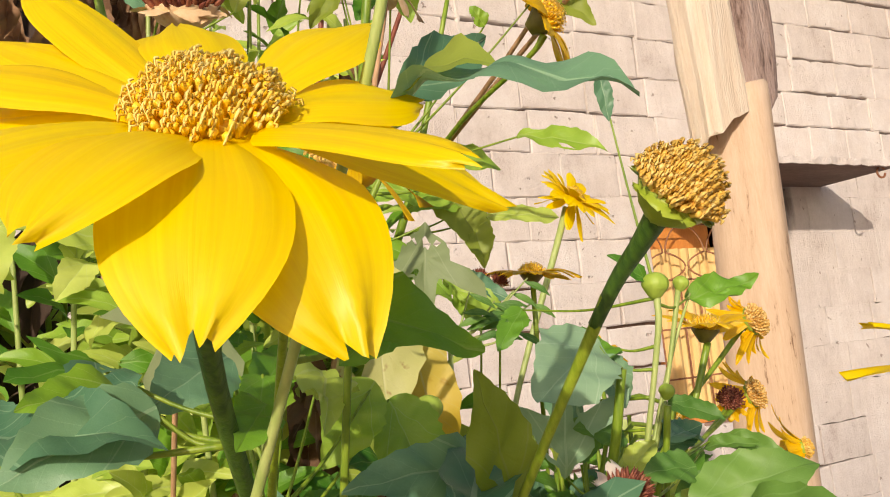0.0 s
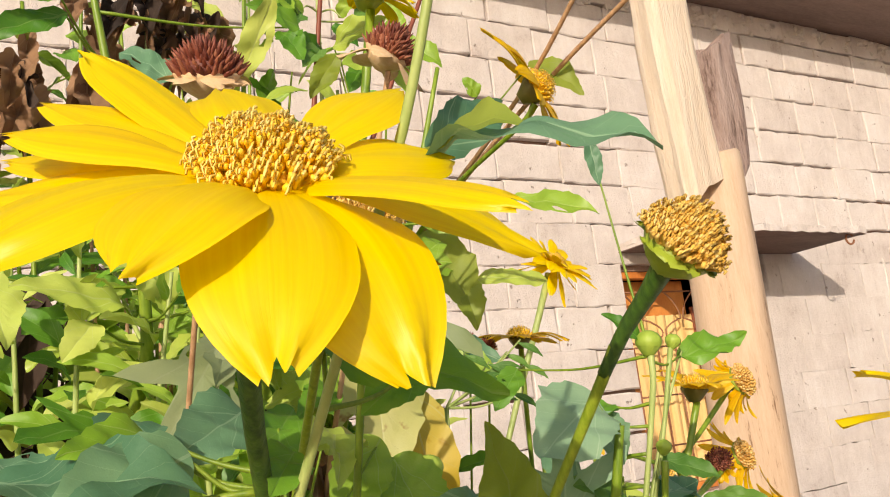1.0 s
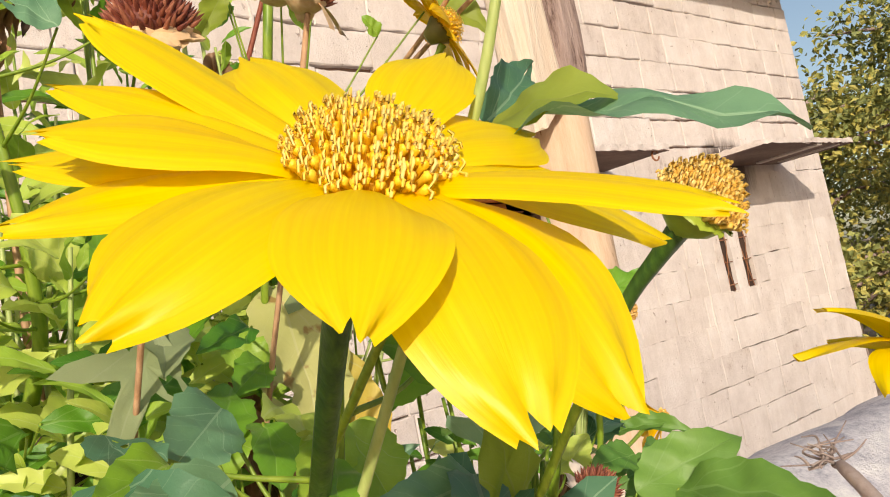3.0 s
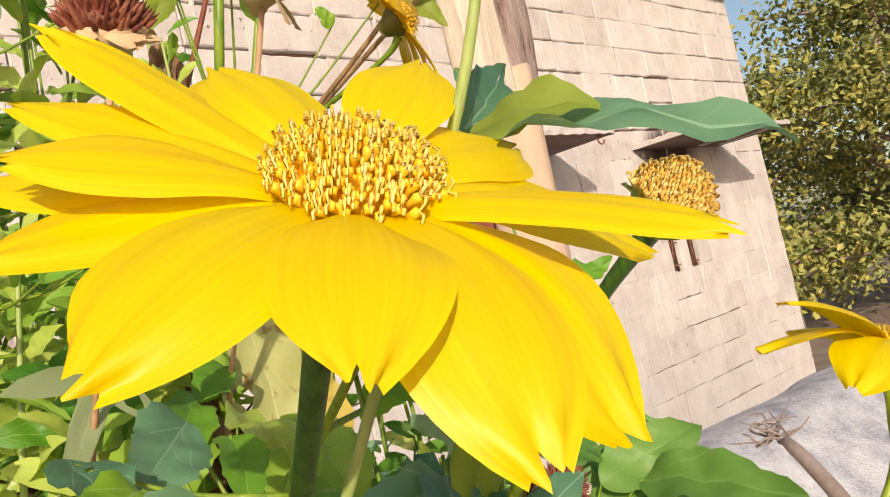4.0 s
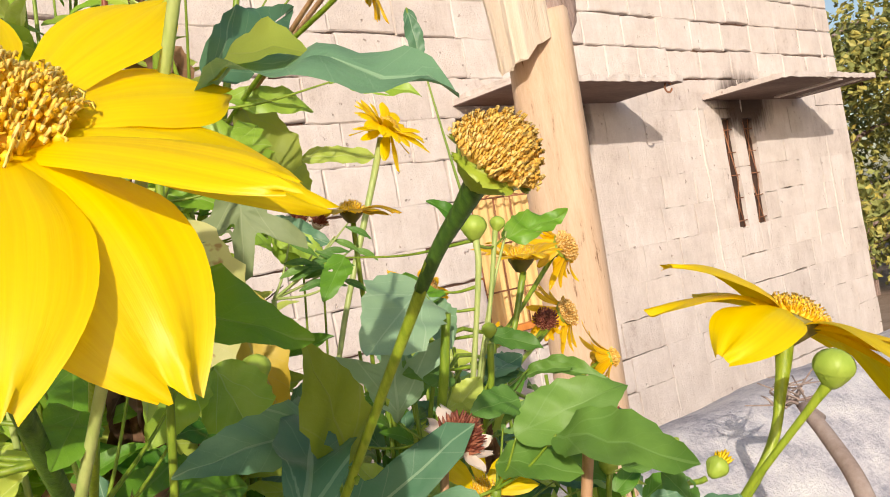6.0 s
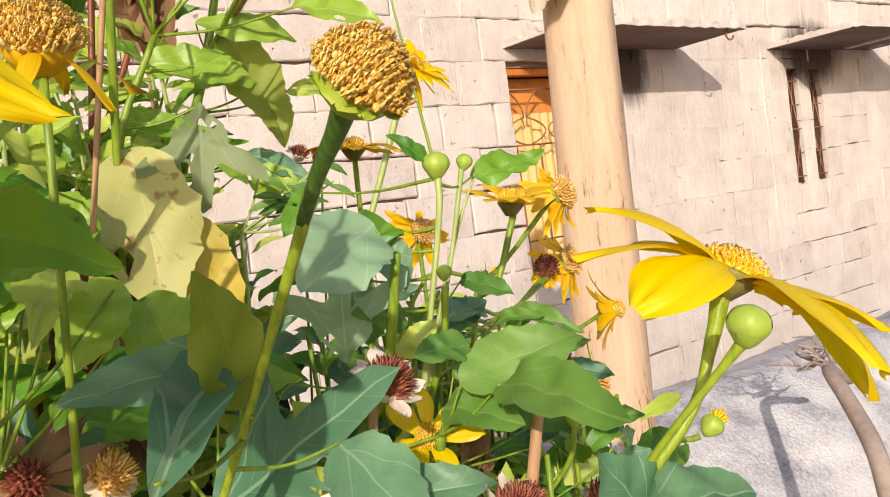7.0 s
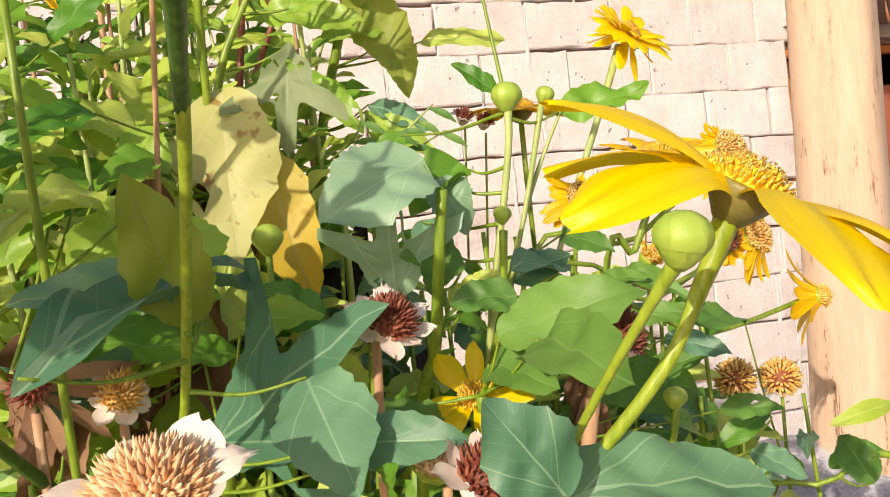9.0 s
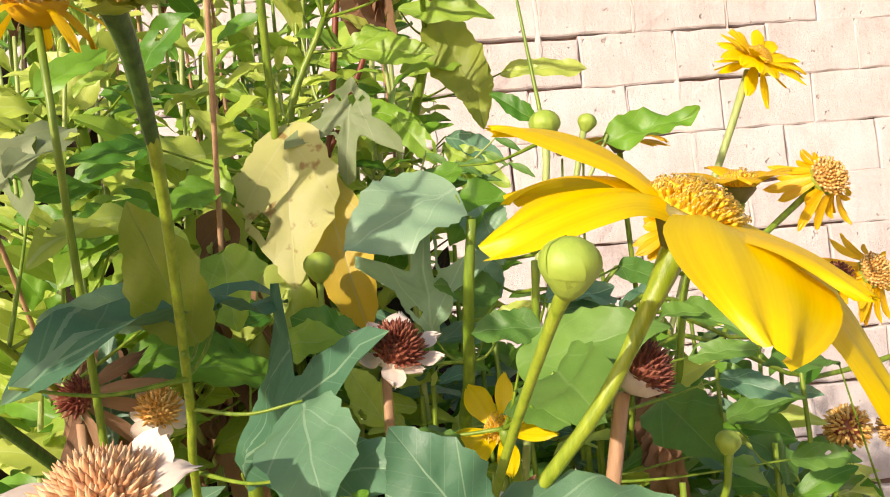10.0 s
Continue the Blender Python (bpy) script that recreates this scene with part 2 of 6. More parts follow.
# dead leaves, with the hedge's inner shade put into their near-black colour
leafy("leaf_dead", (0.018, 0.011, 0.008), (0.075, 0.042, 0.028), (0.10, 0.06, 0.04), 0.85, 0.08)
petal_mat("petal_yellow", (0.88, 0.61, 0.0), (0.93, 0.69, 0.002))
petal_mat("petal_orange", (0.80, 0.42, 0.0), (0.92, 0.60, 0.008))
tissue("floret", [(0.1, (0.86, 0.44, 0.010)), (0.5, (0.92, 0.58, 0.02)), (0.9, (0.95, 0.70, 0.08))], 0.5, 300)
tissue("floret_tip", [(0.1, (0.90, 0.54, 0.04)), (0.5, (0.93, 0.64, 0.12)), (0.9, (0.95, 0.76, 0.30))], 0.5, 300)
tissue("floret_brown", [(0.1, (0.56, 0.27, 0.03)), (0.5, (0.78, 0.49, 0.09)), (0.9, (0.88, 0.70, 0.30))], 0.6, 300)
tissue("chaff", [(0.1, (0.09, 0.016, 0.010)), (0.5, (0.22, 0.05, 0.025)), (0.9, (0.42, 0.17, 0.09))], 0.6, 300)
tissue("chaff_tan", [(0.1, (0.42, 0.21, 0.09)), (0.5, (0.66, 0.44, 0.24)), (0.9, (0.82, 0.66, 0.46))], 0.7, 300)
tissue("chaff_pink", [(0.1, (0.48, 0.20, 0.08)), (0.5, (0.76, 0.44, 0.22)), (0.9, (0.90, 0.70, 0.46))], 0.7, 300)
tissue("chaff_gold", [(0.1, (0.42, 0.18, 0.03)), (0.45, (0.72, 0.42, 0.10)), (0.9, (0.88, 0.68, 0.32))], 0.7, 300)
tissue("dry_bract", [(0.2, (0.62, 0.48, 0.37)), (0.8, (0.86, 0.76, 0.66))], 0.7, 150)
tissue("calyx_green", [(0.2, (0.20, 0.30, 0.02)), (0.8, (0.42, 0.50, 0.06))], 0.45, 160)
tissue("calyx_dark", [(0.2, (0.10, 0.09, 0.02)), (0.8, (0.26, 0.22, 0.05))], 0.5, 160)
tissue("bud_green", [(0.2, (0.20, 0.34, 0.02)), (0.8, (0.42, 0.53, 0.09))], 0.5, 160, (1, 1, 0.5))
tissue("stem_green", [(0.25, (0.10, 0.20, 0.01)), (0.75, (0.30, 0.40, 0.04))], 0.42, 50, (4, 4, 0.3), 0.0)
tissue("stem_fresh", [(0.25, (0.16, 0.25, 0.01)), (0.75, (0.36, 0.45, 0.04))], 0.42, 90, (4, 4, 0.3), 0.0)
tissue("stem_pale", [(0.25, (0.26, 0.36, 0.08)), (0.75, (0.48, 0.54, 0.20))], 0.45, 50, (4, 4, 0.3), 0.0)
tissue("stem_dark", [(0.3, (0.020, 0.065, 0.010)), (0.7, (0.075, 0.16, 0.018))], 0.4, 160, (2.2, 2.2, 0.15), 0.0)
tissue("dead_twig", [(0.25, (0.035, 0.020, 0.014)), (0.75, (0.15, 0.09, 0.06))], 0.8, 60, (4, 4, 0.3), 0.0)
tissue("stem_red", [(0.25, (0.15, 0.03, 0.015)), (0.75, (0.33, 0.09, 0.045))], 0.5, 60, (4, 4, 0.3), 0.0)
tissue("stem_tan", [(0.25, (0.36, 0.19, 0.09)), (0.75, (0.62, 0.38, 0.22))], 0.6, 60, (4, 4, 0.3), 0.0)
tissue("far_leaf", [(0.1, (0.11, 0.14, 0.04)), (0.5, (0.27, 0.29, 0.08)), (0.8, (0.46, 0.39, 0.09)), (0.95, (0.66, 0.50, 0.09))], 0.6, 0.8, islands=0.65)

# ---- mesh helpers ----


def put_mesh(name, verts, faces, mats, parent=None, uvs=None, smooth=True, slots=None, label=""):
    """Links one mesh object; mats: one material name or several, slots: a slot for each face."""
    me = bpy.data.meshes.new(name)
    me.from_pydata(verts, [], faces)
    if uvs:
        lay = me.uv_layers.new(name="UVMap")
        for lp in me.loops:
            lay.data[lp.index].uv = uvs[lp.vertex_index]
    for n in (mats if isinstance(mats, (list, tuple)) else [mats]):
        me.materials.append(MATS[n])
    if slots:
        for p, s in zip(me.polygons, slots):
            p.material_index = s
    if smooth:
        me.shade_smooth()
    ob = new(name, me)
    if parent:
        ob.parent = parent
        ob.matrix_parent_inverse = parent.matrix_basis.inverted()
    if label:
        ob["label"] = label
    return ob


def thing(name, place, label, category, group="", kind=""):
    ob = new(name)
    ob.empty_display_size = 0.03
    ob.matrix_basis = Matrix.Translation(place)
    return tagged(ob, label, category, group, kind)


def axes(along, normal):
    """A turn whose x runs along, and whose z is as near the normal as can be."""
    x = Vector(along).normalized()
    z = Vector(normal) - x * x.dot(Vector(normal))
    z = z.normalized() if z.length > 1e-5 else x.orthogonal().normalized()
    y = z.cross(x)
    return Matrix((x, y, z)).transposed()


def smooth_line(pts, steps=6):
    """Catmull-Rom through the points."""
    pts = [Vector(p) for p in pts]
    if len(pts) < 3:
        return [pts[0].lerp(pts[-1], i / steps) for i in range(steps + 1)]
    ext = [pts[0] * 2 - pts[1], *pts, pts[-1] * 2 - pts[-2]]
    out = []
    for i in range(1, len(ext) - 2):
        a, b, c, d = ext[i - 1:i + 3]
        for k in range(steps):
            s = k / steps
            out.append(0.5 * (2 * b + (c - a) * s + (2 * a - 5 * b + 4 * c - d) * s * s + (3 * b - 3 * c + d - a) * s ** 3))
    out.append(pts[-1])
    return out


def tube_data(pts, radii, sides=8, ribs=0.0):
    verts, faces = [], []
    up = Vector((0.3, 0.2, 0.93))
    n = len(pts)
    for i, p in enumerate(pts):
        d = (pts[min(i + 1, n - 1)] - pts[max(i - 1, 0)]).normalized()
        a = d.cross(up)
        a = a.normalized() if a.length > 1e-4 else d.orthogonal().normalized()
        b = d.cross(a)
        s = i / (n - 1) * (len(radii) - 1)
        k = min(int(s), len(radii) - 2)
        r = radii[k] + (radii[k + 1] - radii[k]) * (s - k)
        for j in range(sides):
            w = j / sides * math.tau
            q = r * (1 + ribs * (1 if j % 2 else -1))
            verts.append(p + (a * math.cos(w) + b * math.sin(w)) * q)
    for i in range(n - 1):
        for j in range(sides):
            k = (j + 1) % sides
            faces.append((i * sides + j, i * sides + k, (i + 1) * sides + k, (i + 1) * sides + j))
    faces.append(tuple(range(sides))[::-1])
    faces.append(tuple((n - 1) * sides + j for j in range(sides)))
    return verts, faces


def stem(parent, pts, radii, mat="stem_green", name="stem", sides=8, ribs=0.0, label=""):
    v, f = tube_data(smooth_line(pts), radii, sides, ribs)
    return put_mesh(name, v, f, mat, parent, label=label)


def outline(kind, wide, n, rng):
    """Points round a leaf of length 1 from its stalk at the origin to its tip on x, and the hub of the mesh."""
    pts = []
    if kind == "lobed":
        hub = Vector((0.34, 0, 0))
        spread = rng.uniform(0.95, 1.15)
        ph = rng.uniform(0, 6)
        for i in range(n):
            th = -math.pi + math.tau * i / n
            main = 0.66 * math.exp(-(abs(th) / 0.38) ** 1.7)
            sides_ = 0.54 * wide * math.exp(-(abs(abs(th) - spread) / 0.33) ** 1.8)
            stalk = 0.34 * math.exp(-((abs(th) - math.pi) / 0.34) ** 2)
            r = (main ** 5 + sides_ ** 5 + stalk ** 5 + (0.165 * wide + 0.03) ** 5) ** 0.2
            if abs(th) < 2.4:
                r *= 1 + 0.036 * (1 if i % 2 else -1) * min(1.0, r * 2) + 0.05 * math.sin(th * 3 + ph) + 0.03 * math.sin(th * 8 + ph)
            pts.append(hub + Vector((r * math.cos(th), r * math.sin(th), 0)))
    else:
        hub = Vector((0.42, 0, 0))
        half = n // 2
        top = 0.55 if kind == "ovate" else 0.75
        ph, ph2 = rng.uniform(0, 6), rng.uniform(0, 6)
        for i in range(n):
            if i <= half:
                x, s = 1 - i / half, 1
            else:
                x, s = (i - half) / (n - half), -1
            x = 0.5 - 0.5 * math.cos(math.pi * x)
            f = (x ** top) * ((1 - x) ** (0.85 if kind == "ovate" else 0.8))
            peak = top / (top + 0.85)
            f /= (peak ** top) * ((1 - peak) ** 0.85)
            y = s * 0.5 * wide * f * (1 + 0.045 * (1 if i % 2 else -1) * (1 if 0.1 < x < 0.93 else 0))
            y *= 1 + 0.07 * math.sin(x * 9 + ph * s) + 0.04 * math.sin(x * 23 + ph2)
            pts.append(Vector((x, y, 0)))
    return pts, hub


def leaf_data(kind, wide, arch, fold, wave, seed, n=44, rings=(0.3, 0.6, 0.85, 1.0)):
    rng = random.Random(seed)
    pts, hub = outline(kind, wide, n, rng)
    ph = rng.uniform(0, 6)

    def bent(p, s):
        z = arch * 4 * p.x * (1 - p.x) + fold * abs(p.y)
        z += wave * s * s * math.sin(p.x * 9 + ph + (2.0 if p.y > 0 else 0.0)) * (0.3 + abs(p.y) * 2)
        z += wave * 0.5 * math.sin(p.x * 17 + p.y * 11 + ph)
        return Vector((p.x, p.y * (1 - 0.3 * abs(fold)), z))

    verts, uvs = [bent(hub, 0)], [(hub.x, 0.5)]
    for s in rings:
        for p in pts:
            q = hub.lerp(p, s)
            verts.append(bent(q, s))
            uvs.append((q.x, 0.5 + q.y))
    faces = [(0, 1 + i, 1 + (i + 1) % n) for i in range(n)]
    for k in range(len(rings) - 1):
        a, b = 1 + k * n, 1 + (k + 1) * n
        faces += [(a + i, b + i, b + (i + 1) % n, a + (i + 1) % n) for i in range(n)]
    return verts, faces, uvs


# a point near the camera's path that leaves are turned to
CAMERA_SIDE = Vector((-0.08, -0.19, 1.1))
LEAF_SEED = [100]


def leaf(parent, kind, base, tip, wide, mat, face=0.9, arch=0.06, fold=0.22, wave=0.05, side=0.0, label="", stalk=None, holes=0):
    """A leaf from its stalk's end to its tip; face: how far its upper side turns to the camera instead of the sky."""
    LEAF_SEED[0] += 1
    base, tip = Vector(base), Vector(tip)
    along = tip - base
    mid = (base + tip) / 2
    normal = Vector((0, 0, 0.7)) + (CAMERA_SIDE - mid).normalized() * face * 1.2
    turn = axes(along, normal) @ Matrix.Rotation(side, 3, "X")
    ln = along.length
    v, f, uvs = leaf_data(kind, wide, arch, fold, wave, LEAF_SEED[0])
    rg = random.Random(LEAF_SEED[0])
    for _ in range(holes):
        i, k = rg.randrange(44), rg.choice((1, 2, 2))
        gone = {44 * k + (i + j) % 44 for j in range(rg.choice((2, 3, 4)))}
        f = [q for n_, q in enumerate(f) if n_ not in gone]
    ob = put_mesh("leaf", [base + turn @ (p * ln) for p in v], f, mat, parent, uvs, label=label)
    if stalk:
        s, t_ = tube_data(smooth_line([stalk, (Vector(stalk) + base) / 2 - Vector((0, 0, 0.004)), base + along * 0.015]), [0.0012, 0.0008, 0.0006], 6)
        put_mesh("leaf_stalk", s, t_, "stem_green", parent)
    return ob


def petal_data(r0, r, h, wide, bow, teeth, seed, nx=16, ny=12, sway=0.12):
    """A ray petal in its flower's frame along x, from r0 out to r, rising to h; bow: the arch between."""
    rng = random.Random(seed)
    ph = rng.uniform(0, 6)
    skew = rng.uniform(-sway, sway)
    verts, uvs, faces = [], [], []
    for i in range(nx + 1):
        s = i / nx
        f = min(1.0, 0.34 + 1.30 * s ** 0.9) * (1 - max(0.0, (s - 0.55) / 0.45) ** 2.5 * 0.80)
        for j in range(ny + 1):
            u = j / ny * 2 - 1
            notch = 0.0
            if s > 0.75:
                notch = teeth * (math.cos(u * 7.5 + ph * 0.3) * 0.5 + 0.3 * math.sin(u * 3 + ph)) * (s - 0.75) / 0.25
            x = r0 + (r - r0) * (s - notch * (1 - abs(u) * 0.3))
            y = 0.5 * wide * f * u + skew * (r - r0) * s * s
            z = h * s + bow * 4 * s * (1 - s) + 0.011 * wide * math.cos(u * 9 + ph) * min(1, s * 3)
            z -= 0.10 * wide * u * u * (1 - 0.4 * s) * (1 if bow >= 0 else -1)
            z += 0.03 * wide * math.sin(s * 7 + ph) * u
            verts.append(Vector((x, y, z)))
            uvs.append((s, 0.5 + 0.5 * u))
    for i in range(nx):
        for j in range(ny):
            a = i * (ny + 1) + j
            faces.append((a, a + ny + 1, a + ny + 2, a + 1))
    return verts, faces, uvs


def flower_turn(normal):
    n = Vector(normal).normalized()
    x = Vector((0, 1, 0)).cross(n).normalized()
    return Matrix((x, n.cross(x), n)).transposed()


def dome_florets(rad, high, count, size, seed, lean=0.35, prongs=True, sharp=False, fat=1.0):
    """Florets set in a sunflower spiral over a dome."""
    rng = random.Random(seed)
    verts, faces = [], []
    for i in range(count):
        q = math.sqrt((i + 0.5) / count)
        a = i * 2.39996
        p = Vector((rad * q * math.cos(a), rad * q * math.sin(a), high * (1 - q * q)))
        d = Vector((q * math.cos(a) * (lean + 0.6 * q), q * math.sin(a) * (lean + 0.6 * q), 1)).normalized()
        d = (d + Vector((rng.uniform(-1, 1), rng.uniform(-1, 1), rng.uniform(-1, 1))) * 0.16).normalized()
        ln = size * rng.uniform(0.75, 1.3)
        w = size * (0.19 if not sharp else 0.20) * fat
        o = d.orthogonal().normalized()
        k = d.cross(o)
        base = len(verts)
        levels = ((0, 0.7), (0.55, 0.85), (0.9, 1.35), (1.0, 0.6)) if not sharp else ((0, 1.0), (0.45, 0.85), (1.0, 0.08))
        for s, rr in levels:
            for j in range(5):
                an = j / 5 * math.tau
                verts.append(p + d * ln * s + (o * math.cos(an) + k * math.sin(an)) * w * rr)
        for lv in range(len(levels) - 1):
            for j in range(5):
                faces.append((base + lv * 5 + j, base + lv * 5 + (j + 1) % 5, base + lv * 5 + 5 + (j + 1) % 5, base + lv * 5 + 5 + j))
        faces.append(tuple(base + (len(levels) - 1) * 5 + j for j in range(5)))
        if prongs:
            for sgn in (-1, 1):
                b0 = len(verts)
                c1 = p + d * ln
                c2 = c1 + (d * 0.30 + o * 0.22 * sgn) * ln
                c3 = c1 + (d * 0.22 + o * 0.46 * sgn) * ln
                for c, rr in ((c1, 0.5), (c2, 0.5), (c3, 0.4)):
                    for j in range(3):
                        an = j / 3 * math.tau
                        verts.append(c + (k * math.cos(an) + d * math.sin(an)) * w * rr)
                for lv in range(2):
                    for j in range(3):
                        faces.append((b0 + lv * 3 + j, b0 + lv * 3 + (j + 1) % 3, b0 + lv * 3 + 3 + (j + 1) % 3, b0 + lv * 3 + 3 + j))
    return verts, faces


def lathe(profile, sides=20, ruffle=0.0, folds=8):
    verts, faces = [], []
    for r, z in profile:
        for j in range(sides):
            a = j / sides * math.tau
            q = r * (1 + ruffle * math.cos(a * folds))
            verts.append(Vector((q * math.cos(a), q * math.sin(a), z)))
    for i in range(len(profile) - 1):
        for j in range(sides):
            k = (j + 1) % sides
            faces.append((i * sides + j, i * sides + k, (i + 1) * sides + k, (i + 1) * sides + j))
    faces.append(tuple(range(sides))[::-1])
    faces.append(tuple((len(profile) - 1) * sides + j for j in range(sides)))
    return verts, faces


def set_at(verts, turn, place):
    place = Vector(place)
    return [place + turn @ v for v in verts]


PETAL_SEED = [500]


def flower(plant, place, normal, petals, rad=0.0145, high=0.009, size=0.0042, count=240, mat="petal_yellow",
           disc="floret", calyx="calyx_green", label="", prongs=True, sway=0.12):
    """A flower head on a plant: a cup with its petals and its disc of florets. Petals: turn in degrees, reach, rise, width, bow."""
    turn = flower_turn(normal)
    cup_v, cup_f = lathe([(0.004, -0.012), (rad * 0.62, -0.008), (rad * 0.98, -0.002), (rad * 0.9, 0.0005), (0.001, 0.001)], 20, 0.06, 10)
    cup = put_mesh("flower", set_at(cup_v, turn, place), cup_f, calyx, plant, label=label)
    for az, r, h, w, bow in petals:
        PETAL_SEED[0] += 1
        v, f, uvs = petal_data(rad * 0.7, r, h, w, bow, 0.085, PETAL_SEED[0], sway=sway)
        spin = Matrix.Rotation(radians(az), 3, "Z")
        put_mesh("petal", set_at(v, turn @ spin, place), f, mat, cup, uvs)
    v, f = dome_florets(rad, high, count, size, PETAL_SEED[0], prongs=prongs)
    core_v, core_f = lathe([(rad * 0.98, 0), (rad * 0.85, high * 0.45), (rad * 0.5, high * 0.85), (0.001, high * 1.02)], 18)
    k = len(v)
    pale = [1 if prongs and len(q) == 4 and n_ % 28 >= 16 else 0 for n_, q in enumerate(f)] + [0] * len(core_f)
    put_mesh("disc", set_at(v + core_v, turn, place), f + [tuple(i + k for i in q) for q in core_f], [disc, "floret_tip"], cup, slots=pale)
    return cup


def bract_ring(turn, place, parent, rad, count, ln, wide, mat, rise, seed, name="bract"):
    rng = random.Random(seed)
    for i in range(count):
        v, f, uvs = petal_data(rad * 0.6, rad * 0.6 + ln * rng.uniform(0.7, 1.2), rise * rng.uniform(0.3, 1.4), wide * rng.uniform(0.8, 1.2), rng.uniform(-0.2, 0.2) * ln, 0.25, seed + i, 8, 5)
        spin = Matrix.Rotation(math.tau * (i + rng.uniform(-0.25, 0.25)) / count, 3, "Z")
        put_mesh(name, set_at(v, turn @ spin, place), f, mat, parent, uvs)


def seed_head(plant, place, normal, rad=0.011, high=0.011, chaff="chaff", bract="dry_bract", bracts=7, count=130, size=0.0048, ln=0.013, rise=0.004, label="", sharp=True, fat=1.0, bract_wide=0.95):
    """A faded head without petals: a dome of chaff in a ring of bracts."""
    turn = flower_turn(normal)
    v, f = lathe([(0.0025, -0.010), (rad * 0.7, -0.006), (rad, 0.0), (rad * 0.9, 0.0012), (0.001, 0.0015)], 16, 0.05, 8)
    cup = put_mesh("seed_head", set_at(v, turn, place), f, bract, plant, label=label)
    seed = int(abs(place[0]) * 9000 + abs(place[1]) * 7000)
    bract_ring(turn, place, cup, rad, bracts, ln, rad * bract_wide, bract, rise, seed)
    v, f = dome_florets(rad * 0.95, high, count, size, seed, 0.6, not sharp, sharp, fat)
    cv, cf = lathe([(rad * 0.95, 0), (rad * 0.82, high * 0.5), (rad * 0.45, high * 0.88), (0.001, high)], 16)
    k = len(v)
    put_mesh("disc", set_at(v + cv, turn, place), f + [tuple(i + k for i in q) for q in cf], chaff, cup)
    return cup


def ball_head(plant, place, rad, count, chaff, seed, label):
    """A ripe head: a ball of blunt seeds standing out on every side."""
    rng = random.Random(seed)
    core_v, core_f = lathe([(rad * 0.15, -rad * 0.72), (rad * 0.55, -rad * 0.45), (rad * 0.72, 0.0), (rad * 0.55, rad * 0.45), (0.001, rad * 0.72)], 14)
    ball = put_mesh("seed_head", set_at(core_v, Matrix.Identity(3), place), core_f, "chaff", plant, label=label)
    verts, faces = [], []
    for i in range(count):
        z = 1 - 1.78 * (i + 0.5) / count
        a = i * 2.39996
        d = Vector((math.sqrt(max(0.0, 1 - z * z)) * math.cos(a), math.sqrt(max(0.0, 1 - z * z)) * math.sin(a), z))
        d = (d + Vector((rng.uniform(-1, 1), rng.uniform(-1, 1), rng.uniform(-1, 1))) * 0.10).normalized()
        o = d.orthogonal().normalized()
        k = d.cross(o)
        n0 = len(verts)
        for s, w in ((0.62, 0.055), (0.85, 0.075), (1.0 + rng.uniform(-0.06, 0.08), 0.05)):
            for j in range(4):
                an = j / 4 * math.tau
                verts.append(Vector(place) + (d * s + (o * math.cos(an) + k * math.sin(an)) * w) * rad)
        for lv in range(2):
            for j in range(4):
                faces.append((n0 + lv * 4 + j, n0 + lv * 4 + (j + 1) % 4, n0 + lv * 4 + 4 + (j + 1) % 4, n0 + lv * 4 + 4 + j))
        faces.append(tuple(n0 + 8 + j for j in range(4)))
    put_mesh("seed_tuft", verts, faces, chaff, ball)
    return ball


def bud(plant, place, normal, rad=0.009, label="round green flower bud", mat="bud_green", tip=None):
    """A closed bud: a ball of overlapping bracts on a short neck."""
    turn = flower_turn(normal)
    prof = [(rad * 0.30, -rad * 1.15), (rad * 0.62, -rad * 0.92), (rad * 0.93, -rad * 0.45), (rad, 0), (rad * 0.94, rad * 0.42), (rad * 0.70, rad * 0.76), (rad * 0.36, rad * 0.95), (0.001, rad)]
    v, f = lathe(prof, 24, 0.03, 5)

    def pear(pts):
        return [Vector((q.x * (1 - 0.20 * max(0.0, -q.z / rad)), q.y * (1 - 0.20 * max(0.0, -q.z / rad)), q.z * (1.0 if q.z < 0 else 0.93))) for q in pts]

    ball = put_mesh("bud", set_at(pear(v), turn, place), f, mat, plant, label=label)
    for ring, (n, z0, ang) in enumerate(((5, -0.85, 0.0), (5, -0.3, 0.6))):
        for i in range(n):
            verts, faces, uvs = [], [], []
            for a in range(7):
                s = a / 6
                th = math.acos(max(-1, min(1, z0 + (0.96 - z0) * s)))
                for b_ in range(5):
                    u = b_ / 4 * 2 - 1
                    wid = 0.62 * (1 - s ** 1.8) ** 0.8 + 0.02
                    ph = math.tau * i / n + ang + u * wid
                    q = rad * (1.012 + 0.035 * ring + 0.03 * abs(u) * (1 - s))
                    verts.append(Vector((q * math.sin(th) * math.cos(ph), q * math.sin(th) * math.sin(ph), q * math.cos(th))))
                    uvs.append((s, b_ / 4))
            for a in range(6):
                for b_ in range(4):
                    k = a * 5 + b_
                    faces.append((k, k + 5, k + 6, k + 1))
            put_mesh("bract", set_at(pear(verts), turn, place), faces, mat, ball, uvs)
    if tip:
        v, f = dome_florets(rad * 0.6, rad * 0.5, 26, rad * 0.7, 3, 0.2, False, True)
        put_mesh("petal_tuft", set_at([p + Vector((0, 0, rad * 0.6)) for p in v], turn, place), f, tip, ball)
    return ball

# ---- ground and building ----
GROUND = -0.45
WALL_Y = 3.05
COURSE = 0.218


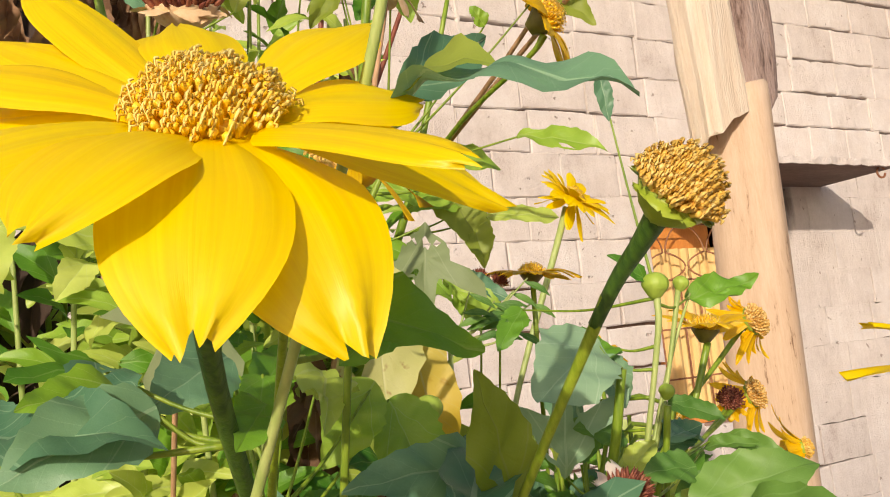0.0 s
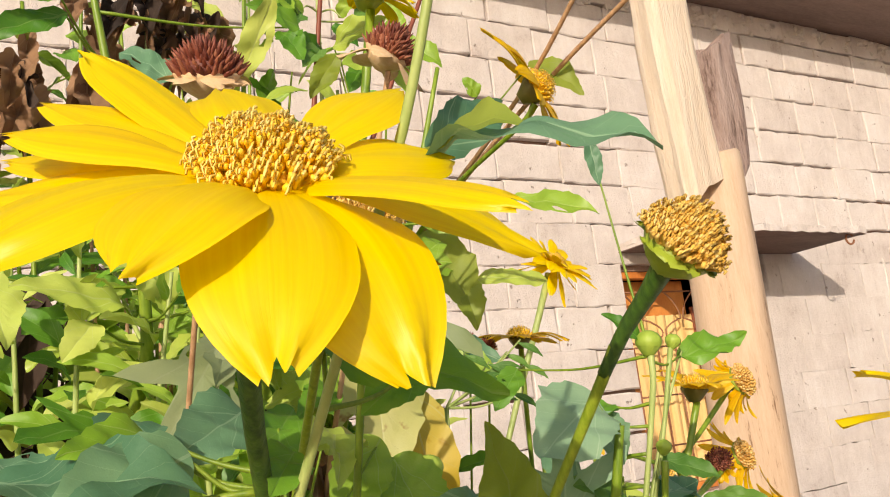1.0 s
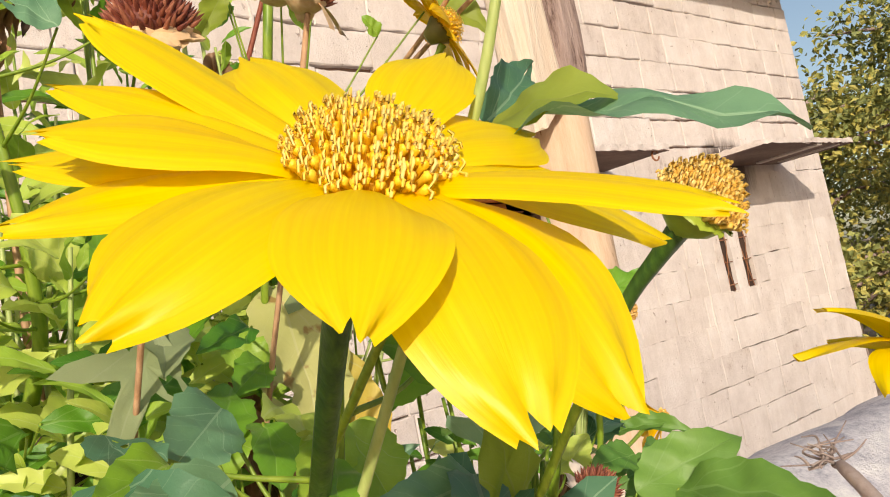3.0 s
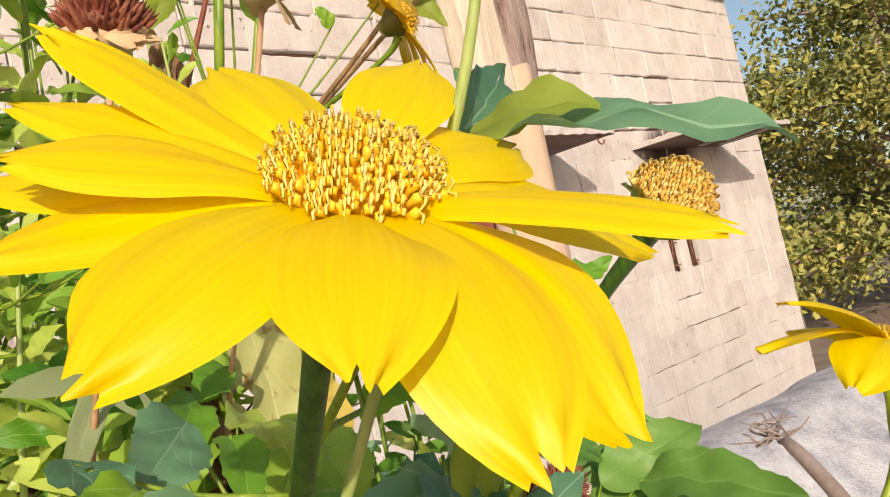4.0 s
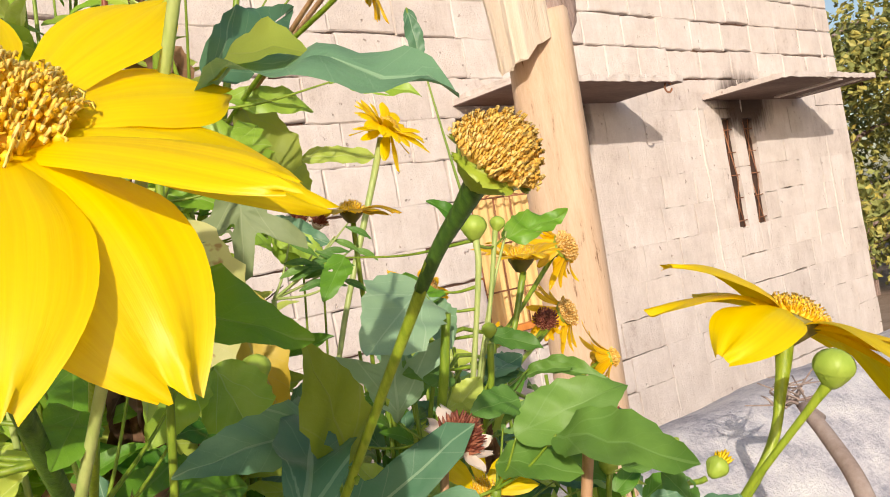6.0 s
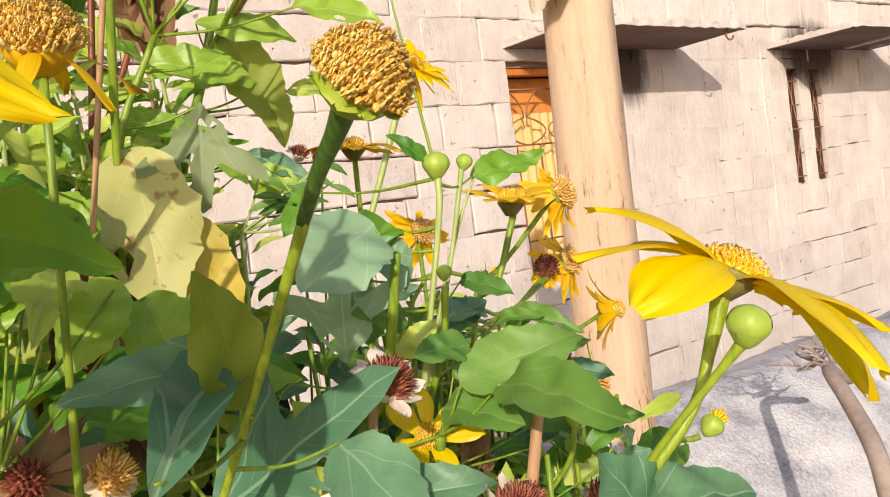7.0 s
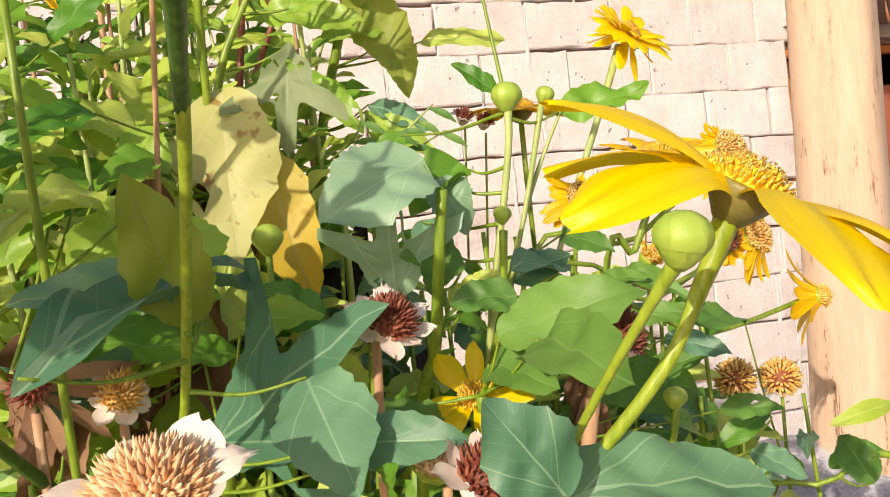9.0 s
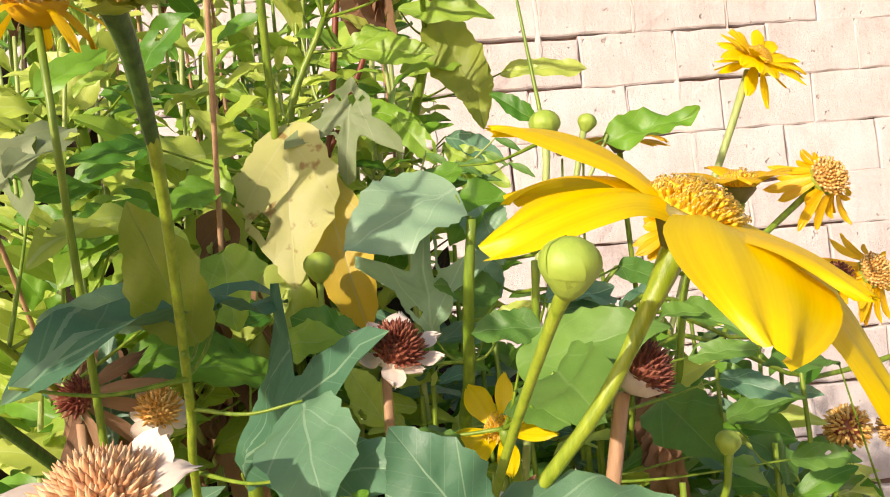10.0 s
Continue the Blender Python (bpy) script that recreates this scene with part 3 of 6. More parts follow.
def box_data(x0, x1, y0, y1, z0, z1):
    v = [Vector((x, y, z)) for z in (z0, z1) for y in (y0, y1) for x in (x0, x1)]
    f = [(0, 2, 3, 1), (4, 5, 7, 6), (0, 1, 5, 4), (1, 3, 7, 5), (3, 2, 6, 7), (2, 0, 4, 6)]
    return v, f


def box(name, x0, x1, y0, y1, z0, z1, mat, parent=None, bevel=0.0, label=""):
    bm = bmesh.new()
    v, f = box_data(x0, x1, y0, y1, z0, z1)
    bv = [bm.verts.new(p) for p in v]
    for q in f:
        bm.faces.new([bv[i] for i in q])
    if bevel:
        bmesh.ops.bevel(bm, geom=bm.edges[:], offset=bevel, segments=2, affect="EDGES", profile=0.6)
    me = bpy.data.meshes.new(name)
    bm.to_mesh(me)
    bm.free()
    me.materials.append(MATS[mat])
    ob = new(name, me)
    if parent:
        ob.parent = parent
        ob.matrix_parent_inverse = parent.matrix_basis.inverted()
    if label:
        ob["label"] = label
    return ob


def grid_sheet(name, xs, ys, height, mat):
    verts = [Vector((x, y, height(x, y))) for y in ys for x in xs]
    n = len(xs)
    faces = [(j * n + i, j * n + i + 1, (j + 1) * n + i + 1, (j + 1) * n + i) for j in range(len(ys) - 1) for i in range(n - 1)]
    return put_mesh(name, verts, faces, mat)


def spaced(near, far, step, grow=1.35):
    out, x = [], 0.0
    while x < far:
        out.append(x)
        x += step if x < near else step * grow ** (len(out) - near / step)
    return out + [far]


half = spaced(8, 1500, 0.5, 1.4)
line = [-x for x in half[:0:-1]] + half
ground = grid_sheet("ground", line, line, lambda x, y: GROUND + 0.05 * noise.noise((x * 0.5, y * 0.5, 0)), "earth")
tagged(ground, "bare brown earth of the yard", "ground", kind="structure")

# openings: x0, x1, z0, z1
OPENINGS = [(2.75, 3.60, 0.62, 1.79), (5.33, 5.47, 0.93, 1.74), (5.62, 5.76, 0.93, 1.74)]
WX0, WX1, ROOF = -6.0, 7.37, 3.50


def wall_cells(x0, x1, z0, z1, holes):
    """Splits a wall into boxes round its openings."""
    xs = sorted({x0, x1, *[h[0] for h in holes], *[h[1] for h in holes]})
    cells = []
    for a, b in zip(xs, xs[1:]):
        cut = sorted((h[2], h[3]) for h in holes if h[0] <= a and h[1] >= b)
        z = z0
        for lo, hi in cut:
            cells.append((a, b, z, lo))
            z = hi
        cells.append((a, b, z, z1))
    return cells


def joined_boxes(name, boxes, mat, parent=None):
    verts, faces = [], []
    for b in boxes:
        v, f = box_data(*b)
        k = len(verts)
        verts += v
        faces += [tuple(i + k for i in q) for q in f]
    return put_mesh(name, verts, faces, mat, parent, smooth=False)


wall = joined_boxes("wall_front", [(a, b, WALL_Y + 0.042, WALL_Y + 0.22, c, d) for a, b, c, d in wall_cells(WX0, WX1, GROUND - 0.3, ROOF, OPENINGS)], "mortar")
tagged(wall, "pale unplastered concrete block wall with rough mortar", "wall", kind="structure")
side_wall = box("wall_side", WX1 - 0.22, WX1, WALL_Y + 0.22, 7.0, GROUND - 0.3, ROOF, "mortar")
tagged(side_wall, "pale concrete block end wall of the house", "wall", kind="structure")
back_wall = box("wall_back", WX0, WX1, 7.0, 7.2, GROUND - 0.3, ROOF, "dark_room")
tagged(back_wall, "dim back wall of the house", "wall", kind="structure")
far_wall = box("wall_far", WX0, WX0 + 0.2, WALL_Y + 0.22, 7.0, GROUND - 0.3, ROOF, "mortar")
tagged(far_wall, "concrete block end wall of the house", "wall", kind="structure")
# whole slab in the dark concrete, eaves' shade included in its colour
slab = box("roof", WX0 - 0.3, WX1 + 0.18, 2.55, 7.5, ROOF, ROOF + 0.16, "shaded_concrete", bevel=0.01)
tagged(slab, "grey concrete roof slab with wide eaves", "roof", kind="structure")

# window hoods
HOODS = []
for hx0, hx1, hy in ((2.74, 4.13, 2.55), (5.13, 6.54, 2.42)):
    bm = bmesh.new()
    v, f = box_data(hx0, hx1, hy, WALL_Y + 0.01, 1.880, 1.920)
    bv = [bm.verts.new(p) for p in v]
    for q in f:
        bm.faces.new([bv[i] for i in q])
    bmesh.ops.subdivide_edges(bm, edges=bm.edges[:], cuts=22, use_grid_fill=True)
    for p in bm.verts:
        if p.co.y < hy + 0.03 or p.co.x in (hx0, hx1) or p.co.z > 1.9:
            p.co += Vector((noise.noise(p.co * 18), noise.noise(p.co * 21 + Vector((3, 0, 0))), noise.noise(p.co * 25 + Vector((0, 5, 0))))) * 0.012
    bm.normal_update()
    # undersides take the darker concrete that has their shade painted in
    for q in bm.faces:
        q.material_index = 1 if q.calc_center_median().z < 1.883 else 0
    me = bpy.data.meshes.new("window_hood")
    bm.to_mesh(me)
    bm.free()
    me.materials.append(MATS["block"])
    me.materials.append(MATS["shaded_concrete"])
    hood = new("window_hood", me)
    tagged(hood, "rough concrete sunshade slab over a window", "sunshade", "window sunshades")
    HOODS.append(hood)

# window with an ornamental grille
win = thing("window_1", (3.25, WALL_Y + 0.1, 0.97), "wooden window with rusty ornamental iron grille and drawn ochre curtain", "window", kind="structure")
for a, b, c, d in ((2.75, 2.79, 0.62, 1.79), (3.56, 3.598, 0.62, 1.79)):
    box("window_frame", a + 0.002, b, WALL_Y + 0.05, WALL_Y + 0.11, c + 0.002, d - 0.002, "shutter_wood" if a < 3 else "red_shutter", win, 0.004)
for c, d in ((0.62, 0.66), (1.75, 1.79)):
    box("window_frame", 2.79, 3.56, WALL_Y + 0.05, WALL_Y + 0.11, c + 0.002, d - 0.002, "shutter_wood", win, 0.004)
bm = bmesh.new()
rows = []
for i in range(61):
    x = 2.80 + 0.60 * i / 60
    y = WALL_Y + 0.16 + 0.012 * math.sin(i * 0.9) + 0.006 * math.sin(i * 2.3)
    rows.append((bm.verts.new((x, y, 0.63)), bm.verts.new((x, y - 0.004, 1.56))))
for p, q in zip(rows, rows[1:]):
    bm.faces.new((p[0], q[0], q[1], p[1]))
me = bpy.data.meshes.new("curtain")
bm.to_mesh(me)
bm.free()
me.materials.append(MATS["curtain_cloth"])
me.shade_smooth()
cur = new("curtain", me)
cur.parent = win
cur.matrix_parent_inverse = win.matrix_basis.inverted()
box("shutter", 2.79, 3.36, WALL_Y + 0.19, WALL_Y + 0.215, 1.5, 1.76, "shutter_wood", win, 0.004, "red-brown wooden shutter")
box("shutter", 3.34, 3.56, WALL_Y + 0.125, WALL_Y + 0.15, 0.66, 1.60, "red_shutter", win, 0.004, "red-brown wooden shutter")


def bar(parent, pts, r=0.006, mat="iron", name="grille_bar"):
    v, f = tube_data([Vector(p) for p in pts], [r, r], 6)
    return put_mesh(name, v, f, mat, parent)


hook = [(4.02 + 0.035 * math.cos(w), 2.58, 1.855 + 0.03 * math.sin(w)) for w in [0.6 + 0.5 * i for i in range(12)]]
bar(HOODS[0], hook, 0.006, "iron", "rebar_hook")
bar(HOODS[0], [(2.90, 2.60, 1.885), (2.88, 2.58, 1.82), (2.90, 2.59, 1.77)], 0.006, "iron", "rebar_hook")
for x0, x1 in ((5.94, 6.02), (6.30, 6.33)):
    v, f = box_data(x0, x1, 2.44, 2.96, 1.868, 1.8815)
    put_mesh("mortar_run", [p + Vector((0.10 * (p.y - 2.5) + 0.008 * noise.noise(p * 9), 0, 0)) for p in v], f, "joint", HOODS[1], smooth=False, label="pale run of spilt mortar")

GY = WALL_Y + 0.075
for k in range(2):
    x = 2.90 + 0.30 * k
    for z in (0.86, 1.12, 1.38, 1.68):
        bar(win, [(x - 0.13, GY, z), (x + 0.17, GY, z)], 0.005)
    bar(win, [(x - 0.085, GY, 0.63), (x - 0.085, GY, 1.38)], 0.005)
    bar(win, [(x + 0.085, GY, 0.63), (x + 0.085, GY, 1.38)], 0.005)
    for s in (-1, 1):
        bar(win, [(x + s * 0.13 * math.sin(w * math.pi) ** 0.8 + s * 0.01, GY, 1.38 + 0.15 * w) if w <= 1 else (0, 0, 0) for w in [i / 10 for i in range(11)]], 0.005)
        bar(win, [(x + s * 0.10 * (1 - w) ** 2 + s * 0.01, GY, 1.68 - 0.15 * w) for w in [i / 8 for i in range(9)]], 0.005)

win2 = thing("window_2", (5.54, WALL_Y + 0.1, 0.93), "narrow twin window slots with thin iron bars", "window", kind="structure")
for a in (5.33, 5.62):
    for i in range(5):
        z = 0.98 + 0.17 * i
        bar(win2, [(a + 0.001, WALL_Y + 0.012, z), (a + 0.139, WALL_Y + 0.012, z)], 0.004)
    bar(win2, [(a + 0.02, WALL_Y + 0.018, 0.935), (a + 0.12, WALL_Y + 0.018, 1.30), (a + 0.02, WALL_Y + 0.018, 1.735)], 0.004)
    bar(win2, [(a + 0.12, WALL_Y + 0.024, 0.935), (a + 0.02, WALL_Y + 0.024, 1.30), (a + 0.12, WALL_Y + 0.024, 1.735)], 0.004)
    box("window_frame", a + 0.001, a + 0.012, WALL_Y + 0.03, WALL_Y + 0.12, 0.932, 1.738, "slot_shade", win2)
    # added panel closes the slot, its unlit depth painted as dark brown
    box("shutter", a + 0.013, a + 0.139, WALL_Y + 0.036, WALL_Y + 0.06, 0.932, 1.738, "slot_shade", win2, 0.0, "dark panel standing in for the shade inside the slot")

# low plastered bank on which the post stands


def bank(x, y):
    crest = 0.80 - 0.05 * (x - 1.2)
    ends = 6 * max(0, 0.72 - x) + 6 * max(0, x - 5.0)
    d = crest - y
    top = 0.70 + 0.02 * noise.noise((x * 2.2, y * 2.2, 1)) + 0.008 * noise.noise((x * 11, y * 11, 2))
    if d < 0:
        return max(GROUND - 0.1, top - 0.9 * d * d - 1.6 * max(0, -d - 0.25) - 0.05 * -d - ends)
    return max(GROUND - 0.1, top - 0.42 * d - 1.1 * d * d - 2.5 * max(0, d - 0.55) - ends)


b_ob = grid_sheet("bank", [0.50 + 0.04 * i for i in range(124)], [-0.3 + 0.03 * i for i in range(84)], bank, "plaster")
tagged(b_ob, "low grey bank of rough cement plaster", "bank", kind="structure")

# post
post = thing("timber_post", (0.93, 0.80, 0.70), "tall peeled timber post with a split grey piece alongside", "post")
bm = bmesh.new()
rings = []
for i in range(41):
    s = i / 40
    z = 0.62 + (1.50 - 0.62) * s
    cx, cy = 0.905 + 0.036 * s, 0.80
    r = 0.067 - 0.005 * s
    ring = []
    for j in range(28):
        a = j / 28 * math.tau
        q = r * (1 + 0.07 * math.cos(4 * a + 0.6)) * (1 + 0.03 * noise.noise((math.cos(a) * 2, math.sin(a) * 2, z * 4)))
        ring.append(bm.verts.new((cx + q * math.cos(a), cy + q * math.sin(a), z + (0.05 * noise.noise((math.cos(a) * 1.5, math.sin(a) * 1.5, 7)) if i == 40 else 0))))
    rings.append(ring)
for p, q in zip(rings, rings[1:]):
    for j in range(28):
        k = (j + 1) % 28
        bm.faces.new((p[j], p[k], q[k], q[j]))
bm.faces.new(rings[0][::-1])
bm.faces.new(rings[-1])
me = bpy.data.meshes.new("trunk")
bm.to_mesh(me)
bm.free()
me.shade_smooth()
me.materials.append(MATS["timber"])
o = new("trunk", me)
o.parent = post
o.matrix_parent_inverse = post.matrix_basis.inverted()


def plank(name, pts, wide, deep, mat, seed, label=""):
    """A split length of wood along a line: an uneven section with splintered ends."""
    line_ = smooth_line(pts, 10)
    verts, faces = [], []
    sides = 26
    for i, p in enumerate(line_):
        s = i / (len(line_) - 1)
        end = 1.0
        for j in range(sides):
            a = j / sides * math.tau
            c, d = math.cos(a), math.sin(a)
            k = (abs(c) ** 4 + abs(d) ** 4) ** -0.25 * end * (1 + 0.16 * noise.noise((c * 1.3 + seed, d * 1.3, p.z * 7)) + 0.06 * noise.noise((c * 6 + seed, d * 6, p.z * 2)))
            verts.append(p + Vector((c * k * wide / 2, d * k * deep / 2, (0.035 * c + 0.018 * noise.noise((c * 5, d * 5, seed))) * max(0.0, 1 - i / 4, 1 - (len(line_) - 1 - i) / 4))))
    for i in range(len(line_) - 1):
        for j in range(sides):
            k = (j + 1) % sides
            faces.append((i * sides + j, i * sides + k, (i + 1) * sides + k, (i + 1) * sides + j))
    faces += [tuple(range(sides))[::-1], tuple((len(line_) - 1) * sides + j for j in range(sides))]
    return put_mesh(name, verts, faces, mat, post, smooth=False, label=label)


plank("split_board", [(0.871, 0.775, 1.438), (0.862, 0.775, 1.60), (0.856, 0.775, 1.80), (0.858, 0.775, 2.15)], 0.100, 0.07, "grey_timber", 3, "weathered grey split board")
plank("broken_stub", [(0.972, 0.80, 1.47), (0.982, 0.80, 1.58), (0.985, 0.80, 1.73)], 0.098, 0.08, "bark", 9, "broken stub with grey bark")

# fallen branch on the bank
br = thing("dead_branch", (0.90, 0.38, 0.74), "dry grey branch leaning on the plastered bank", "branch")
stem(br, [(1.16, 0.52, 0.74), (1.0, 0.46, 0.80), (0.93, 0.40, 0.785), (0.86, 0.33, 0.74), (0.80, 0.28, 0.66), (0.76, 0.24, 0.55)], [0.007, 0.011, 0.0125, 0.014], "stick_wood", "limb", 9)
for i in range(16):
    rg = random.Random(i)
    p = Vector((1.03, 0.50, 0.79)) + Vector((rg.uniform(-0.02, 0.06), rg.uniform(-0.02, 0.03), rg.uniform(-0.005, 0.01)))
    stem(br, [p, p + Vector((rg.uniform(-0.03, 0.03), rg.uniform(-0.03, 0.03), rg.uniform(0.0, 0.03))), p + Vector((rg.uniform(-0.06, 0.06), rg.uniform(-0.05, 0.05), rg.uniform(0.005, 0.05)))], [0.003, 0.001], "stick_wood", "twig", 5)

# ---- trees behind the house ----


def tree(place, high, spread, seed, label):
    rng = random.Random(seed)
    t = thing("tree", place, label, "tree", "trees behind the house")
    base = Vector(place)
    stem(t, [base - Vector((0, 0, 0.2)), base + Vector((0.1, 0, high * 0.3)), base + Vector((-0.1, 0.1, high * 0.6)), base + Vector((0, 0, high * 0.92))], [0.17, 0.12, 0.08, 0.03], "bark", "trunk", 10)
    ends = []
    for i in range(26):
        z = rng.uniform(0.12, 0.9)
        a = rng.uniform(0, math.tau)
        reach = spread * rng.uniform(0.5, 1.0) * (1.05 - 0.65 * abs(z - 0.45))
        p = base + Vector((0, 0, high * z))
        q = p + Vector((math.cos(a) * reach, math.sin(a) * reach, high * rng.uniform(0.02, 0.13)))
        stem(t, [p, p.lerp(q, 0.5) + Vector((0, 0, 0.1)), q], [0.05, 0.03, 0.012], "bark", "limb", 6)
        ends += [(q, 0.5), (p.lerp(q, 0.7), 0.42), (p.lerp(q, 0.42), 0.35)]
    verts, faces = [], []
    for q, size in ends:
        for k in range(130):
            d = Vector((rng.gauss(0, 1), rng.gauss(0, 1), rng.gauss(0, 0.8))) * size * 0.62
            c = q + d
            a = Vector((rng.uniform(-1, 1), rng.uniform(-1, 1), rng.uniform(-1, 0.4))).normalized()
            b = a.orthogonal().normalized()
            b.rotate(Matrix.Rotation(rng.uniform(0, 6), 3, a))
            ln, w = rng.uniform(0.07, 0.15), rng.uniform(0.022, 0.048)
            m = len(verts)
            n_ = a.cross(b)
            verts += [c, c + a * ln * 0.5 + b * w + n_ * 0.012, c + a * ln, c + a * ln * 0.5 - b * w + n_ * 0.012]
            faces += [(m, m + 1, m + 2), (m, m + 2, m + 3)]
    put_mesh("crown", verts, faces, "far_leaf", t, smooth=False)
    return t


tree((11.4, 4.9, GROUND), 3.9, 1.7, 1, "leafy dark green and yellowing tree behind the house")
tree((12.6, 3.2, GROUND), 4.9, 1.8, 2, "leafy green tree beyond the house corner")
tree((14.6, 7.4, GROUND), 4.0, 2.1, 3, "tall leafy tree behind the house")
tree((15.6, 4.4, GROUND), 4.6, 2.0, 4, "yellow-green tree in the distance")
tree((13.0, 1.2, GROUND), 4.4, 1.9, 5, "low dark green tree by the yard")

# ---- flowering plants ----


def plant(label, x, y):
    return thing("flower_plant", (x, y, GROUND), label, "flower plant", "flowering stems of the hedge")


# stem with the large open flower
big = plant("tall green stem bearing a large open yellow daisy flower", 0.14, 0.95)
FC = Vector((-0.1400, -0.0128, 1.1593))
FN = (-0.17, -0.60, 0.78)
stem(big, [(0.14, 0.95, GROUND), (0.06, 0.66, 0.55), (-0.01, 0.40, 0.80), (-0.083, 0.165, 1.0), (-0.132, 0.034, 1.105), (-0.139, 0.006, 1.136), FC - Vector(FN) * 0.011], [0.007, 0.005, 0.0036, 0.0027, 0.0027, 0.0031, 0.0056], "stem_dark", sides=14, ribs=0.05)
flower(big, FC, FN, [
    (-165, 0.064, 0.000, 0.029, 0.0055), (-133, 0.059, 0.005, 0.0265, 0.0055), (-111, 0.0655, -0.008, 0.031, 0.007), (-89, 0.062, -0.018, 0.032, 0.008),
    (-70, 0.0645, 0.011, 0.017, 0.0025), (-40, 0.061, -0.013, 0.022, 0.005), (-4, 0.048, -0.003, 0.028, 0.003), (29, 0.060, 0.006, 0.024, 0.003),
    (79, 0.052, 0.005, 0.027, 0.003), (108, 0.067, 0.015, 0.018, 0.000), (124, 0.063, 0.006, 0.019, 0.002), (143, 0.057, 0.005, 0.021, 0.003),
    (134, 0.066, -0.006, 0.020, 0.002), (155, 0.062, -0.006, 0.022, 0.002)],
    label="large open yellow daisy flower", count=250, size=0.0042, high=0.0072, rad=0.0138, sway=0.03)

# stem with the spent head
spent = plant("green stem bearing a petal-less golden brown flower head", 0.0, 0.75)
HN = (0.22, -0.68, 0.62)
HEAD = Vector((0.001, 0.007, 1.148))
stem(spent, [(0.0, 0.75, GROUND), (-0.050, 0.36, 0.78), (-0.0190, 0.160, 0.975), (-0.0110, 0.122, 1.020), (-0.0035, 0.076, 1.080), (-0.0008, 0.054, 1.107), (-0.0003, 0.042, 1.121)], [0.006, 0.0022, 0.0018, 0.0018, 0.0019, 0.0022, 0.0023], "stem_fresh", sides=14, ribs=0.04)
stem(spent, [(-0.0006, 0.050, 1.112), (0.0, 0.036, 1.126), (0.0005, 0.023, 1.136), HEAD - Vector(HN) * 0.007], [0.0023, 0.0026, 0.0031, 0.0040], "stem_dark", "neck", 14, 0.06, "swollen dark green neck")
seed_head(spent, HEAD, HN, 0.0122, 0.0115, "floret_brown", "calyx_green", 8, 330, 0.0042, 0.009, -0.002, "faded golden brown flower head", False, 1.35)

# stem with the second flower and its bud
second = plant("green stem with a yellow daisy flower and a round bud", 0.02, 0.40)
C2 = Vector((0.150, -0.002, 1.0725))
N2 = (0.42, -0.36, 0.83)
FORK = (0.085, 0.03, 0.975)
stem(second, [(0.02, 0.40, GROUND), (0.05, 0.16, 0.70), FORK], [0.006, 0.0038, 0.0029], "stem_green")
stem(second, [FORK, (0.118, 0.004, 1.02), (0.135, 0.001, 1.047), C2 - Vector(N2).normalized() * 0.011], [0.0021, 0.0021, 0.0040], "stem_fresh")
flower(second, C2, N2, [
    (156, 0.062, -0.003, 0.034, 0.006), (139, 0.055, -0.023, 0.030, 0.007), (-169, 0.050, -0.028, 0.034, 0.008), (-40, 0.066, -0.020, 0.040, 0.008),
    (-84, 0.066, -0.010, 0.042, 0.007), (-60, 0.055, 0.004, 0.030, 0.003), (4, 0.048, -0.003, 0.028, 0.003), (52, 0.042, -0.004, 0.026, 0.003), (100, 0.045, -0.007, 0.024, 0.003)],
    rad=0.0110, high=0.0045, size=0.0030, count=180, calyx="calyx_dark", label="yellow daisy flower with splayed petals", sway=0.04)
stem(second, [FORK, (0.094, 0.0, 1.015), (0.102, -0.026, 1.046), (0.1055, -0.0347, 1.0565)], [0.0015, 0.0013, 0.0015, 0.0024], "stem_fresh")
bud(second, (0.106, -0.036, 1.061), (0.1, -0.25, 0.95), 0.0068)

LINES = {}


def stemmed(label, pts, radii, mat="stem_green"):
    """A plant with one main stem; its leaves find their way to it."""
    p = plant(label, pts[0][0], pts[0][1])
    stem(p, [(pts[0][0], pts[0][1], GROUND - 0.02), *pts[1:]], radii, mat)
    LINES[p.name] = smooth_line(pts)
    return p


def stalked(p, kind, base, tip, wide, mat, **kw):
    """A leaf with a stalk to the nearest place lower on its plant's stem."""
    b = Vector(base)
    near = min((q for way in LINES.values() for q in way), key=lambda q: (q - b).length + (0.05 if q.z > b.z else 0.0))
    kw.setdefault("holes", 1 if LEAF_SEED[0] % 4 == 0 else 0)
    leaf(p, kind, base, tip, wide, mat, stalk=near, **kw)


LINES[big.name] = smooth_line([(0.14, 0.95, GROUND), (0.06, 0.66, 0.55), (-0.01, 0.40, 0.80), (-0.083, 0.165, 1.0), (-0.132, 0.034, 1.105)])
LINES[spent.name] = smooth_line([(-0.050, 0.36, 0.78), (-0.0110, 0.122, 1.020), (-0.0008, 0.054, 1.107)], 12)
LINES[second.name] = smooth_line([(0.02, 0.40, GROUND), (0.05, 0.16, 0.70), FORK], 12)

stem2 = stemmed("green stem with a broad dark leaf below the flower", [(0.02, 0.75, GROUND), (-0.017, 0.543, 0.80), (-0.076, 0.229, 1.0), (-0.115, 0.024, 1.13)], [0.005, 0.0026, 0.0017, 0.0013], "stem_fresh")
top = stemmed("pale green stem rising past the flower with long leaves", [(-0.24, 0.5, GROUND), (-0.164, 0.222, 0.80), (-0.131, 0.101, 1.0), (-0.109, 0.022, 1.13), (-0.100, -0.012, 1.185), (-0.092, -0.03, 1.25), (-0.085, -0.04, 1.34)], [0.005, 0.0018, 0.0015, 0.0013, 0.0012], "stem_pale")
